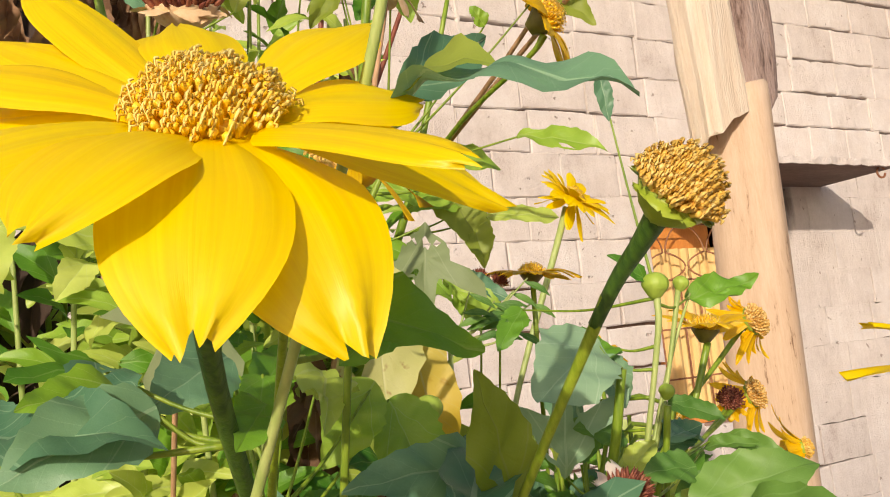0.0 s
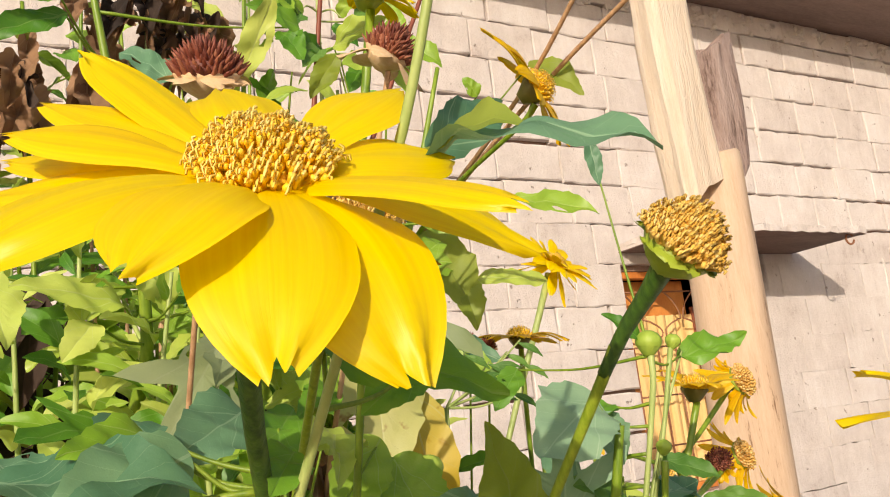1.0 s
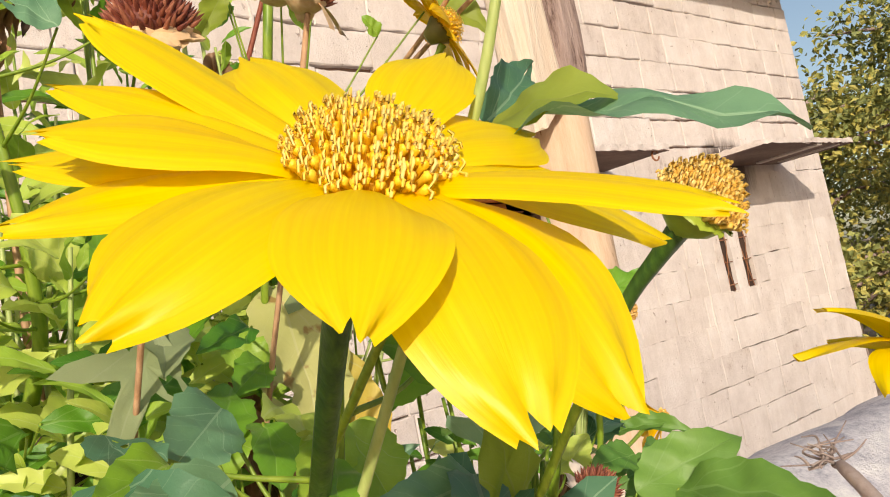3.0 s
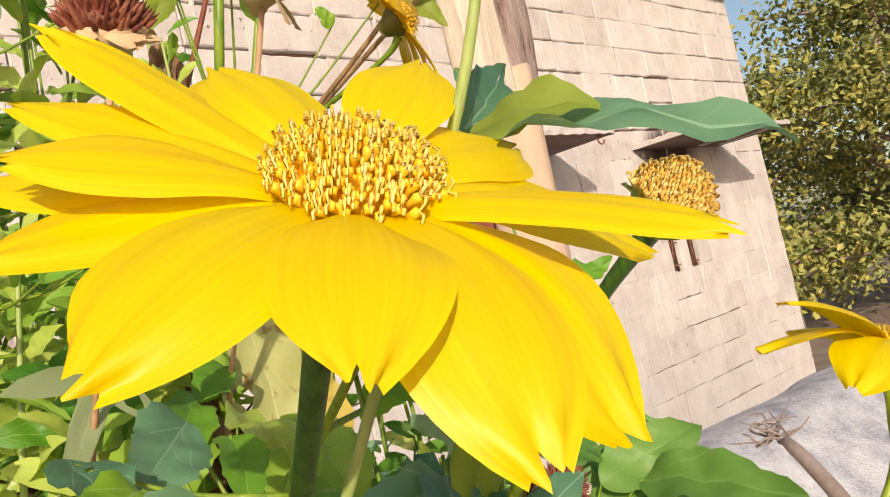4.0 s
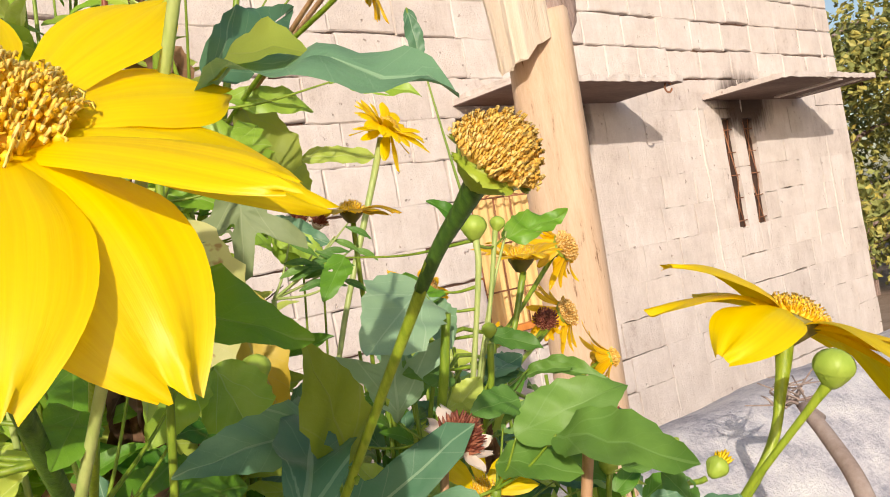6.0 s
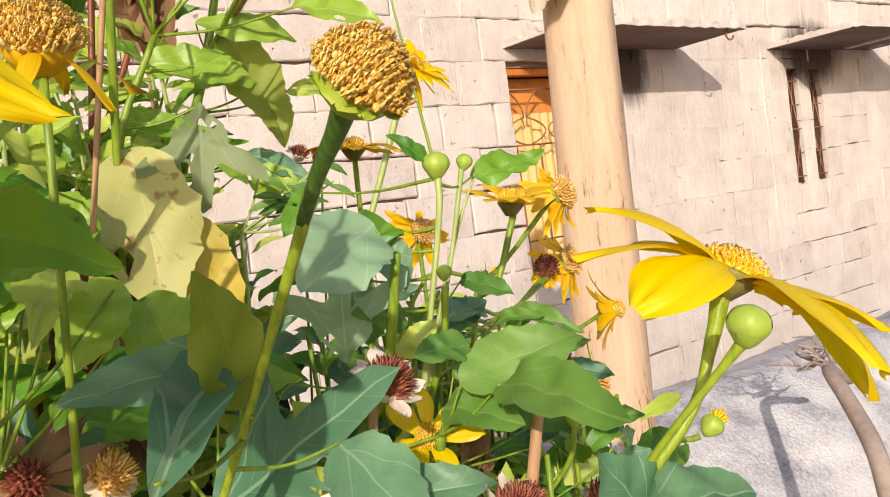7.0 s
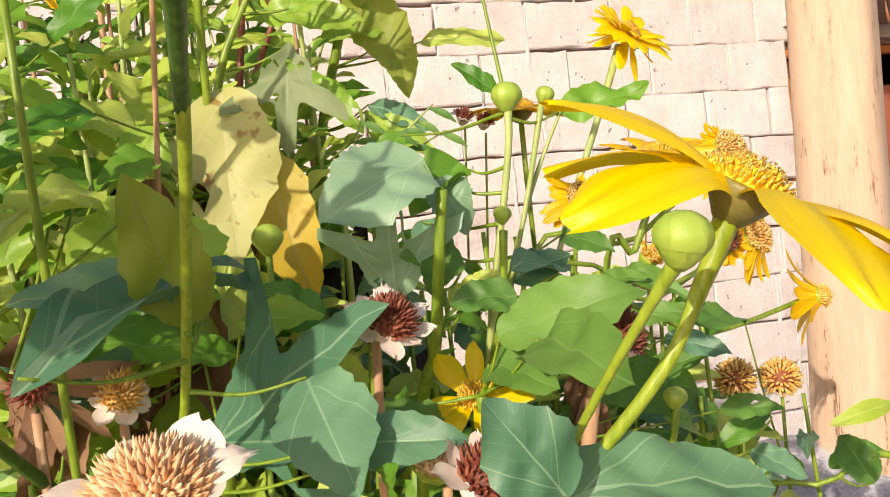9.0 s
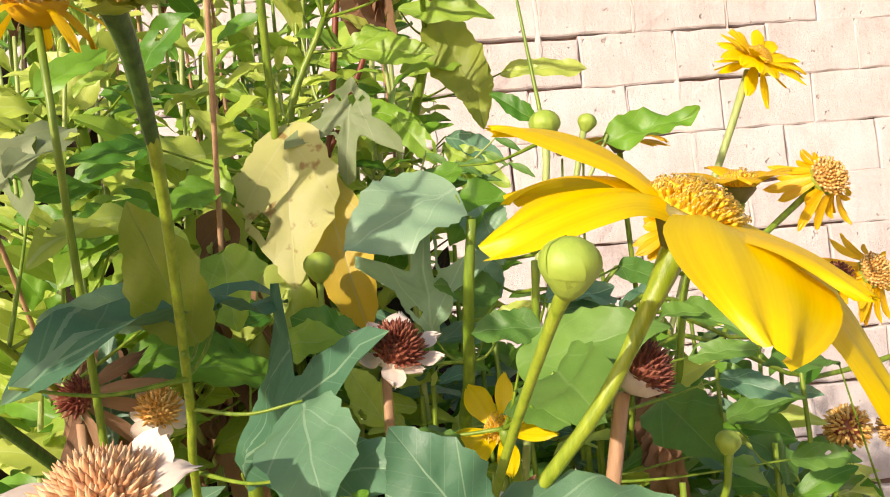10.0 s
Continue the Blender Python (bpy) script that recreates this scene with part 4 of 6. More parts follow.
low = stemmed("low stem with broad blue-green lobed leaves", [(-0.02, 0.6, GROUND), (-0.02, 0.35, 0.6), (0.0, 0.2, 0.95), (0.0, 0.187, 0.985)], [0.006, 0.004, 0.003])
low2 = stemmed("low stem with broad green leaves under the large flower", [(-0.2, 0.5, GROUND), (-0.17, 0.25, 0.8), (-0.15, 0.12, 1.0), (-0.15, 0.1, 1.04)], [0.006, 0.004, 0.003])
mid = stemmed("leafy green stem in the middle of the hedge", [(0.2, 0.6, GROUND), (0.16, 0.35, 0.6), (0.13, 0.2, 0.93), (0.12, 0.17, 0.99)], [0.006, 0.004, 0.003])
yel = stemmed("stem with yellowing spotted lobed leaves", [(0.05, 0.75, GROUND), (0.03, 0.5, 0.7), (0.01, 0.37, 1.05), (0.02, 0.33, 1.17), (0.05, 0.32, 1.24)], [0.006, 0.004, 0.003, 0.002])
tealp = stemmed("stem with wide blue-green leaves", [(0.12, 0.55, GROUND), (0.11, 0.3, 0.8), (0.11, 0.2, 1.02), (0.115, 0.18, 1.09)], [0.005, 0.0035, 0.0025])
gbp = stemmed("pale stem with round green buds and crinkled leaves", [(0.17, 0.6, GROUND), (0.14, 0.3, 0.75), (0.14, 0.22, 0.98), (0.156, 0.196, 1.10), (0.159, 0.194, 1.128)], [0.005, 0.0026, 0.0018, 0.0022], "stem_pale")
rightp = stemmed("thin stem with a bud showing yellow petal tips", [(0.3, 0.6, GROUND), (0.35, 0.4, 0.7), (0.44, 0.31, 0.855), (0.478, 0.287, 0.872)], [0.005, 0.003, 0.002, 0.003])
bushr = stemmed("upright leafy stem in front of the block wall", [(0.15, 0.85, GROUND), (0.12, 0.6, 0.8), (0.1, 0.5, 1.1), (0.13, 0.44, 1.26), (0.17, 0.42, 1.42)], [0.007, 0.005, 0.004, 0.002])
greyp = stemmed("stem with pale green lobed leaves", [(-0.25, 0.9, GROUND), (-0.2, 0.5, 0.8), (-0.12, 0.36, 1.1), (-0.11, 0.32, 1.2), (-0.14, 0.3, 1.4)], [0.007, 0.005, 0.004, 0.002])

stalked(low, "ovate", (-0.044, 0.297, 1.081), (-0.095, 0.272, 1.098), 0.42, "leaf_lime", face=1.3, wave=0.05)
stalked(low, "ovate", (-0.108, 0.258, 1.061), (-0.126, 0.25, 1.091), 0.5, "leaf_green", face=1.3)
stalked(low, "lance", (-0.131, 0.267, 1.12), (-0.085, 0.263, 1.11), 0.35, "leaf_green", face=1.3)
stalked(low, "ovate", (-0.067, 0.292, 1.07), (-0.091, 0.274, 1.079), 0.6, "leaf_lime", face=1.2)
stalked(low, "ovate", (-0.072, 0.288, 1.109), (-0.097, 0.26, 1.1), 0.42, "leaf_lime", face=1.2)
stalked(low, "ovate", (-0.005, 0.252, 1.026), (-0.035, 0.237, 1.043), 0.5, "leaf_green", face=1.2)
stalked(low, "ovate", (-0.035, 0.319, 1.075), (-0.067, 0.29, 1.039), 0.6, "leaf_lime", face=1.3)
stalked(low, "ovate", (0.021, 0.298, 1.036), (-0.014, 0.294, 1.081), 0.75, "leaf_lime", face=1.3)
stalked(low, "ovate", (-0.013, 0.243, 1.029), (-0.056, 0.248, 1.049), 0.5, "leaf_green")
stalked(low, "ovate", (0.002, 0.134, 1.06), (-0.069, 0.128, 1.059), 0.38, "leaf_teal", face=1.3)
stalked(low, "lobed", (-0.004, 0.182, 0.980), (0.066, 0.118, 1.042), 1.25, "leaf_teal", fold=0.10, arch=0.05, face=1.3, holes=1)
stalked(low, "ovate", (0.033, 0.115, 1.02), (0.042, 0.069, 0.983), 0.62, "leaf_teal", fold=0.1)
stalked(low, "lance", (-0.056, 0.063, 1.039), (0.023, 0.186, 1.054), 0.22, "leaf_teal", arch=0.10, fold=0.3)
stalked(low, "ovate", (-0.063, 0.219, 1.036), (0.013, 0.252, 1.015), 0.4, "leaf_green", arch=0.05)
stalked(low, "lobed", (-0.069, 0.214, 0.995), (-0.069, 0.218, 1.051), 1.4, "leaf_teal", face=1.3, fold=0.05)
stalked(low, "ovate", (0.024, 0.285, 1.027), (-0.018, 0.281, 1.08), 0.9, "leaf_lime", fold=0.1)
stalked(low, "ovate", (-0.02, 0.319, 1.119), (-0.057, 0.299, 1.031), 0.55, "leaf_lime", face=1.4, fold=0.1)
stalked(low, "ovate", (0.054, 0.205, 1.031), (0.022, 0.214, 1.051), 0.7, "leaf_green")
stalked(low, "ovate", (0.008, 0.265, 1.05), (-0.027, 0.249, 1.054), 0.5, "leaf_green", fold=0.1)
stalked(low, "ovate", (0.033, 0.11, 0.992), (0.087, 0.079, 0.993), 0.4, "leaf_teal", face=1.2)
stalked(low, "ovate", (0.037, 0.108, 0.985), (0.055, 0.102, 0.997), 0.7, "leaf_green")
stalked(low, "ovate", (0.054, 0.081, 0.98), (0.056, 0.073, 0.992), 0.9, "leaf_green")
stalked(low, "lance", (-0.099, 0.282, 1.089), (-0.039, 0.334, 1.134), 0.34, "leaf_green")
stalked(greyp, "ovate", (-0.097, 0.309, 1.189), (-0.119, 0.303, 1.224), 0.7, "leaf_lime", face=1.2)
stalked(greyp, "ovate", (-0.041, 0.228, 1.145), (-0.081, 0.208, 1.136), 0.36, "leaf_green", face=1.2)
stalked(greyp, "ovate", (-0.033, 0.34, 1.126), (-0.056, 0.324, 1.145), 0.6, "leaf_lime", face=1.3)
stalked(greyp, "ovate", (-0.099, 0.317, 1.13), (-0.125, 0.291, 1.113), 0.5, "leaf_lime", face=1.3)
stalked(greyp, "lance", (-0.076, 0.315, 1.096), (-0.112, 0.285, 1.101), 0.4, "leaf_lime", face=1.3)
stalked(greyp, "ovate", (-0.06, 0.319, 1.091), (-0.072, 0.297, 1.058), 0.6, "leaf_lime", face=1.3)
stalked(greyp, "lance", (-0.013, 0.357, 1.165), (-0.044, 0.338, 1.19), 0.4, "leaf_lime", face=1.3)
stalked(greyp, "lance", (-0.006, 0.352, 1.17), (-0.051, 0.336, 1.153), 0.42, "leaf_lime", face=1.2)
stalked(greyp, "ovate", (-0.016, 0.267, 1.127), (-0.047, 0.25, 1.113), 0.6, "leaf_green", face=1.2)
stalked(greyp, "ovate", (-0.037, 0.317, 1.146), (-0.021, 0.299, 1.118), 0.6, "leaf_lime", face=1.2)
stalked(greyp, "lance", (-0.084, 0.234, 1.159), (-0.103, 0.19, 1.13), 0.45, "leaf_grey", face=1.2)
stalked(greyp, "lance", (-0.074, 0.243, 1.129), (-0.106, 0.212, 1.119), 0.4, "leaf_green")
stalked(greyp, "ovate", (-0.051, 0.241, 1.117), (-0.084, 0.202, 1.091), 0.45, "leaf_green", face=1.2)
stalked(greyp, "lance", (-0.064, 0.275, 1.192), (-0.021, 0.252, 1.225), 0.4, "leaf_green")
stalked(greyp, "lance", (-0.106, 0.243, 1.181), (-0.073, 0.267, 1.21), 0.45, "leaf_green")
stalked(greyp, "lance", (-0.04, 0.293, 1.132), (-0.061, 0.282, 1.163), 0.4, "leaf_lime")
stalked(greyp, "ovate", (-0.011, 0.341, 1.11), (-0.044, 0.313, 1.128), 0.45, "leaf_lime")
stalked(greyp, "lance", (-0.055, 0.288, 1.321), (-0.041, 0.248, 1.365), 0.3, "leaf_lime")
stalked(greyp, "ovate", (0.016, 0.3, 1.362), (0.039, 0.261, 1.367), 0.5, "leaf_lime")
stalked(greyp, "ovate", (-0.007, 0.303, 1.374), (-0.046, 0.29, 1.379), 0.45, "leaf_green")
stalked(greyp, "lobed", (-0.094, 0.21, 1.152), (-0.128, 0.191, 1.102), 1.2, "leaf_grey", face=1.3, wave=0.04, holes=2)
stalked(greyp, "ovate", (-0.125, 0.293, 1.184), (-0.182, 0.277, 1.193), 0.38, "leaf_lime")
stalked(greyp, "ovate", (-0.14, 0.297, 1.176), (-0.158, 0.281, 1.153), 0.6, "leaf_lime")
stalked(greyp, "ovate", (-0.192, 0.296, 1.203), (-0.183, 0.272, 1.16), 0.55, "leaf_lime")
stalked(greyp, "lobed", (-0.137, 0.261, 1.117), (-0.185, 0.226, 1.113), 0.8, "leaf_green")
stalked(greyp, "ovate", (-0.106, 0.235, 1.293), (-0.13, 0.252, 1.316), 0.6, "leaf_teal")
stalked(greyp, "lance", (-0.154, 0.265, 1.34), (-0.195, 0.257, 1.317), 0.35, "leaf_green")
stalked(greyp, "lance", (-0.157, 0.261, 1.348), (-0.196, 0.245, 1.34), 0.35, "leaf_green")
stalked(tealp, "ovate", (0.125, 0.215, 1.098), (0.132, 0.201, 1.067), 0.8, "leaf_pale_teal", wave=0.08, fold=0.4)
stalked(tealp, "ovate", (0.125, 0.288, 1.132), (0.097, 0.278, 1.106), 0.5, "leaf_green")
stalked(tealp, "ovate", (0.11, 0.192, 1.106), (0.053, 0.172, 1.079), 0.75, "leaf_pale_teal", fold=0.1, face=1.4)
stalked(tealp, "lobed", (0.095, 0.216, 1.031), (0.093, 0.204, 1.103), 1.15, "leaf_pale_teal", face=1.4, fold=0.05, holes=2)
for base, tip, wide, tint in (((-0.024, 0.195, 1.097), (-0.056, 0.185, 1.062), 0.62, "leaf_fresh"), ((-0.045, 0.215, 1.102), (-0.072, 0.130, 1.085), 0.34, "leaf_lime"), ((-0.009, 0.215, 1.088), (-0.002, 0.195, 1.046), 0.85, "leaf_fresh"),
                              ((0.014, 0.200, 1.036), (0.052, 0.185, 1.037), 0.52, "leaf_fresh"), ((-0.03, 0.285, 1.145), (-0.012, 0.270, 1.118), 0.7, "leaf_fresh"), ((-0.062, 0.230, 1.112), (-0.088, 0.205, 1.075), 0.6, "leaf_fresh"), ((-0.030, 0.300, 1.150), (-0.075, 0.265, 1.150), 0.5, "leaf_lime")):
    stalked(low, "ovate", base, tip, wide, tint, face=1.2, wave=0.07)
stalked(mid, "ovate", (0.157, 0.21, 1.04), (0.19, 0.204, 1.05), 0.65, "leaf_teal", face=1.2)
stalked(mid, "ovate", (0.208, 0.252, 1.061), (0.224, 0.217, 1.048), 0.45, "leaf_mid")
stalked(mid, "ovate", (0.129, 0.201, 1.051), (0.096, 0.205, 1.06), 0.6, "leaf_mid", face=1.2)
stalked(mid, "ovate", (0.127, 0.201, 1.031), (0.144, 0.194, 1.047), 0.8, "leaf_lime", face=1.2)
stalked(mid, "ovate", (0.132, 0.244, 1.06), (0.117, 0.227, 1.036), 0.7, "leaf_mid", face=1.2)
stalked(mid, "ovate", (0.126, 0.269, 1.078), (0.138, 0.252, 1.049), 0.7, "leaf_teal", face=1.2)
stalked(mid, "lance", (0.227, 0.211, 1.009), (0.257, 0.189, 1.012), 0.4, "leaf_mid")
stalked(mid, "ovate", (0.224, 0.24, 1.03), (0.239, 0.206, 1.032), 0.35, "leaf_mid", fold=0.5)
stalked(mid, "ovate", (0.239, 0.2, 0.998), (0.266, 0.177, 0.988), 0.45, "leaf_teal")
stalked(mid, "ovate", (0.119, 0.203, 1.032), (0.142, 0.2, 1.039), 0.8, "leaf_lime", face=1.3)
stalked(mid, "ovate", (0.139, 0.178, 1.018), (0.186, 0.166, 1.025), 0.4, "leaf_mid", face=1.3)
stalked(mid, "ovate", (0.126, 0.154, 1.019), (0.186, 0.12, 1.034), 0.5, "leaf_mid", fold=0.08, face=1.3)
stalked(mid, "ovate", (0.138, 0.136, 1.018), (0.135, 0.045, 1.009), 0.4, "leaf_mid", arch=0.06)
stalked(mid, "ovate", (0.14, 0.161, 1.035), (0.108, 0.166, 1.036), 0.7, "leaf_mid")
stalked(mid, "ovate", (0.066, 0.187, 0.995), (0.049, 0.194, 1.024), 0.6, "leaf_lime", face=1.2)
stalked(mid, "ovate", (0.103, 0.174, 0.975), (0.067, 0.165, 0.993), 0.5, "leaf_mid")
stalked(mid, "lance", (0.15, 0.191, 1.048), (0.193, 0.216, 1.043), 0.5, "leaf_teal")
stalked(mid, "ovate", (0.126, 0.173, 1.004), (0.141, 0.122, 0.996), 0.5, "leaf_mid")
stalked(mid, "ovate", (0.233, 0.24, 1.035), (0.256, 0.19, 1.018), 0.3, "leaf_mid", fold=0.6)
stalked(mid, "ovate", (0.225, 0.254, 0.983), (0.234, 0.19, 0.956), 0.6, "leaf_mid")
stalked(mid, "ovate", (0.305, 0.347, 0.947), (0.344, 0.308, 0.964), 0.45, "leaf_mid")
stalked(mid, "ovate", (0.24, 0.242, 0.951), (0.272, 0.226, 0.941), 0.6, "leaf_teal")
stalked(rightp, "ovate", (0.282, 0.218, 0.948), (0.309, 0.195, 0.949), 0.5, "leaf_mid")
stalked(rightp, "ovate", (0.29, 0.204, 0.926), (0.303, 0.174, 0.914), 0.5, "leaf_teal")
stalked(rightp, "lance", (0.365, 0.3, 0.985), (0.3, 0.278, 0.99), 0.35, "leaf_mid")
stalked(rightp, "ovate", (0.306, 0.262, 0.926), (0.275, 0.25, 0.955), 0.6, "leaf_mid")
stalked(rightp, "ovate", (0.442, 0.277, 0.858), (0.447, 0.313, 0.886), 0.65, "leaf_mid")
stalked(yel, "ovate", (0.014, 0.287, 1.066), (-0.0, 0.276, 1.041), 0.6, "leaf_lime", face=1.3)
stalked(yel, "ovate", (0.03, 0.277, 1.051), (0.05, 0.266, 1.026), 0.6, "leaf_lime", face=1.3)
stalked(yel, "ovate", (-0.016, 0.312, 1.083), (-0.035, 0.296, 1.115), 0.5, "leaf_lime", face=1.2)
stalked(yel, "ovate", (0.022, 0.310, 1.172), (0.021, 0.284, 1.064), 0.56, "leaf_pale", fold=0.12, wave=0.04, face=1.3, holes=1)
stalked(yel, "lance", (0.039, 0.311, 1.143), (0.061, 0.287, 1.035), 0.36, "leaf_yellow", wave=0.05)
stalked(yel, "lobed", (0.065, 0.301, 1.194), (0.056, 0.299, 1.126), 1.35, "leaf_grey", wave=0.04, face=1.3, holes=4)
stalked(bushr, "ovate", (0.059, 0.382, 1.236), (0.127, 0.362, 1.222), 0.45, "leaf_fresh")
stalked(bushr, "ovate", (0.059, 0.381, 1.24), (0.029, 0.358, 1.243), 0.5, "leaf_fresh")
stalked(bushr, "lance", (0.104, 0.392, 1.267), (0.172, 0.367, 1.25), 0.35, "leaf_fresh")
stalked(bushr, "ovate", (0.131, 0.41, 1.267), (0.165, 0.397, 1.184), 0.5, "leaf_olive", face=1.2)
stalked(bushr, "lance", (0.181, 0.416, 1.221), (0.247, 0.402, 1.215), 0.3, "leaf_lime")
stalked(bushr, "lance", (0.093, 0.393, 1.19), (0.121, 0.378, 1.147), 0.4, "leaf_fresh")
stalked(bushr, "lance", (0.129, 0.396, 1.162), (0.173, 0.374, 1.126), 0.35, "leaf_fresh")
stalked(bushr, "ovate", (0.051, 0.441, 1.207), (0.115, 0.39, 1.179), 0.3, "leaf_fresh")
stalked(bushr, "lance", (0.132, 0.407, 1.173), (0.171, 0.376, 1.145), 0.35, "leaf_teal")
stalked(bushr, "lance", (0.131, 0.408, 1.169), (0.149, 0.386, 1.122), 0.35, "leaf_fresh")
stalked(bushr, "lance", (0.048, 0.276, 1.376), (0.056, 0.276, 1.321), 0.35, "leaf_fresh")
stalked(bushr, "lance", (0.02, 0.3, 1.358), (-0.003, 0.303, 1.323), 0.4, "leaf_olive")
stalked(bushr, "ovate", (0.161, 0.408, 1.229), (0.159, 0.388, 1.173), 0.5, "leaf_olive", face=1.2)
stalked(bushr, "lance", (0.11, 0.249, 1.24), (0.137, 0.195, 1.217), 0.28, "leaf_fresh", fold=0.3)
stalked(bushr, "lance", (0.147, 0.207, 1.275), (0.149, 0.205, 1.238), 0.3, "leaf_teal")
stalked(bushr, "ovate", (0.159, 0.41, 1.237), (0.102, 0.405, 1.225), 0.6, "leaf_fresh")
stalked(bushr, "ovate", (0.092, 0.313, 1.228), (0.066, 0.308, 1.212), 0.6, "leaf_fresh")
stalked(bushr, "ovate", (0.108, 0.269, 1.322), (0.098, 0.269, 1.335), 0.8, "leaf_fresh")
stalked(bushr, "ovate", (0.136, 0.24, 1.338), (0.156, 0.213, 1.305), 0.5, "leaf_olive")
stalked(low2, "ovate", (-0.106, 0.139, 1.114), (-0.138, 0.116, 1.099), 0.7, "leaf_teal", face=1.2)
stalked(low2, "ovate", (-0.094, 0.133, 1.107), (-0.104, 0.111, 1.085), 0.6, "leaf_green", face=1.2)
stalked(low2, "ovate", (-0.154, 0.113, 1.115), (-0.152, 0.089, 1.098), 0.8, "leaf_teal", face=1.2)
stalked(low2, "ovate", (-0.151, 0.075, 1.107), (-0.177, 0.06, 1.104), 0.5, "leaf_fresh", face=0.9, arch=0.04)
stalked(low2, "ovate", (-0.192, 0.076, 1.097), (-0.144, 0.039, 1.092), 0.5, "leaf_teal", face=0.7)
stalked(low2, "ovate", (-0.143, 0.063, 1.1), (-0.182, 0.046, 1.087), 0.6, "leaf_teal")
stalked(low2, "ovate", (-0.191, 0.107, 1.105), (-0.172, 0.086, 1.091), 0.6, "leaf_teal")
stalked(stem2, "ovate", (-0.063, 0.065, 1.123), (-0.087, 0.069, 1.107), 0.6, "leaf_green", face=1.1)
stalked(stem2, "ovate", (-0.111, 0.037, 1.127), (-0.068, 0.01, 1.107), 0.48, "leaf_green", fold=0.25, arch=0.03, face=0.9)
stalked(stem2, "ovate", (-0.113, 0.061, 1.098), (-0.126, 0.044, 1.088), 0.7, "leaf_green")
stalked(spent, "ovate", (-0.004, 0.111, 1.045), (-0.023, 0.099, 1.101), 0.5, "leaf_olive", fold=0.1, face=0.9)
stalked(second, "ovate", (0.084, -0.005, 0.996), (0.064, -0.003, 1.025), 0.72, "leaf_teal", fold=0.05, face=1.3)
stalked(second, "ovate", (0.086, 0.009, 0.991), (0.153, 0.004, 0.982), 0.48, "leaf_teal", arch=0.10)
stalked(gbp, "ovate", (0.141, 0.228, 1.105), (0.107, 0.215, 1.08), 0.85, "leaf_green", fold=0.6, wave=0.08)
stalked(gbp, "ovate", (0.190, 0.202, 1.127), (0.240, 0.190, 1.136), 0.46, "leaf_green", wave=0.09, fold=0.35, arch=-0.05)
stalked(gbp, "ovate", (0.155, 0.197, 1.138), (0.134, 0.204, 1.156), 0.42, "leaf_green", fold=0.4)
stalked(top, "ovate", (-0.093, -0.003, 1.168), (-0.0743, -0.0663, 1.1499), 0.36, "leaf_teal", arch=0.10, fold=0.12, face=0.75, wave=0.05)
stalked(top, "ovate", (-0.0905, 0.001, 1.1705), (-0.0818, -0.0330, 1.1680), 0.52, "leaf_olive", arch=0.14, fold=0.15, face=1.1, wave=0.04)
stalked(top, "ovate", (-0.088, 0.004, 1.174), (-0.056, 0.0130, 1.1945), 0.42, "leaf_teal", fold=0.15, face=1.2)

bud(gbp, (0.159, 0.194, 1.136), (0.05, -0.15, 1), 0.0078)
bud(gbp, (0.182, 0.197, 1.136), (0.3, -0.15, 0.9), 0.0048)
stem(gbp, [(0.14, 0.22, 0.98), (0.165, 0.205, 1.07), (0.180, 0.198, 1.132)], [0.0017, 0.0013, 0.0018], "stem_pale")
stem(gbp, [(0.142, 0.215, 1.0), (0.172, 0.207, 1.085), (0.194, 0.203, 1.13)], [0.0017, 0.0013, 0.0008], "stem_pale")
bud(rightp, (0.490, 0.281, 0.880), (0.75, -0.2, 0.55), 0.0105, "green bud opening with yellow petal tips", tip="petal_yellow")
bud(yel, (0.036, 0.262, 1.077), (0.0, -0.1, 1), 0.0085)
stem(yel, [(0.03, 0.35, 0.98), (0.035, 0.27, 1.03), (0.036, 0.263, 1.068)], [0.002, 0.0016, 0.002], "stem_green")


def headed(label, place, root, radii=(0.004, 0.0026, 0.0022), mat="stem_green", bend=(0, 0, 0), neck=(0, 0, -0.012), via=None):
    """A plant whose stem runs from the ground at root up to a flower's place."""
    p = plant(label, root[0], root[1])
    a, b = Vector((root[0], root[1], GROUND - 0.02)), Vector(place) + Vector(neck)
    if via:
        v = Vector(via)
        stem(p, [a, a.lerp(v, 0.6) + Vector((0, 0.03, 0)), v, v.lerp(b, 0.55) - Vector((0, 0, 0.010)), b], list(radii), mat)
    else:
        stem(p, [a, a.lerp(b, 0.45) + Vector(bend) * 0.5, a.lerp(b, 0.8) + Vector(bend), b], list(radii), mat)
    return p


def ring_of(n, r, h, w, bow, seed, spread=0.2):
    rg = random.Random(seed)
    return [(360 * i / n + rg.uniform(-8, 8), r * rg.uniform(1 - spread, 1 + spread), h + rg.uniform(-0.4, 0.4) * abs(h) + rg.uniform(-0.003, 0.003), w * rg.uniform(0.8, 1.2), bow * rg.uniform(0.5, 1.5)) for i in range(n)]


# faded heads close by
q = headed("dry stem with a dark red-brown seed head and papery white bracts", (0.072, 0.135, 1.036), (0.05, 0.35), mat="stem_tan", bend=(0, 0.02, 0), neck=(-0.005, 0.007, -0.010))
seed_head(q, (0.072, 0.135, 1.034), (0.25, -0.62, 0.68), 0.0105, 0.010, "chaff", "dry_bract", 8, 150, 0.0046, 0.0145, 0.003, "dark seed head with papery white bracts")
q = headed("dry stem with a large dark seed head", (0.085, 0.067, 0.984), (0.08, 0.30), mat="stem_tan", neck=(-0.003, 0.006, -0.010))
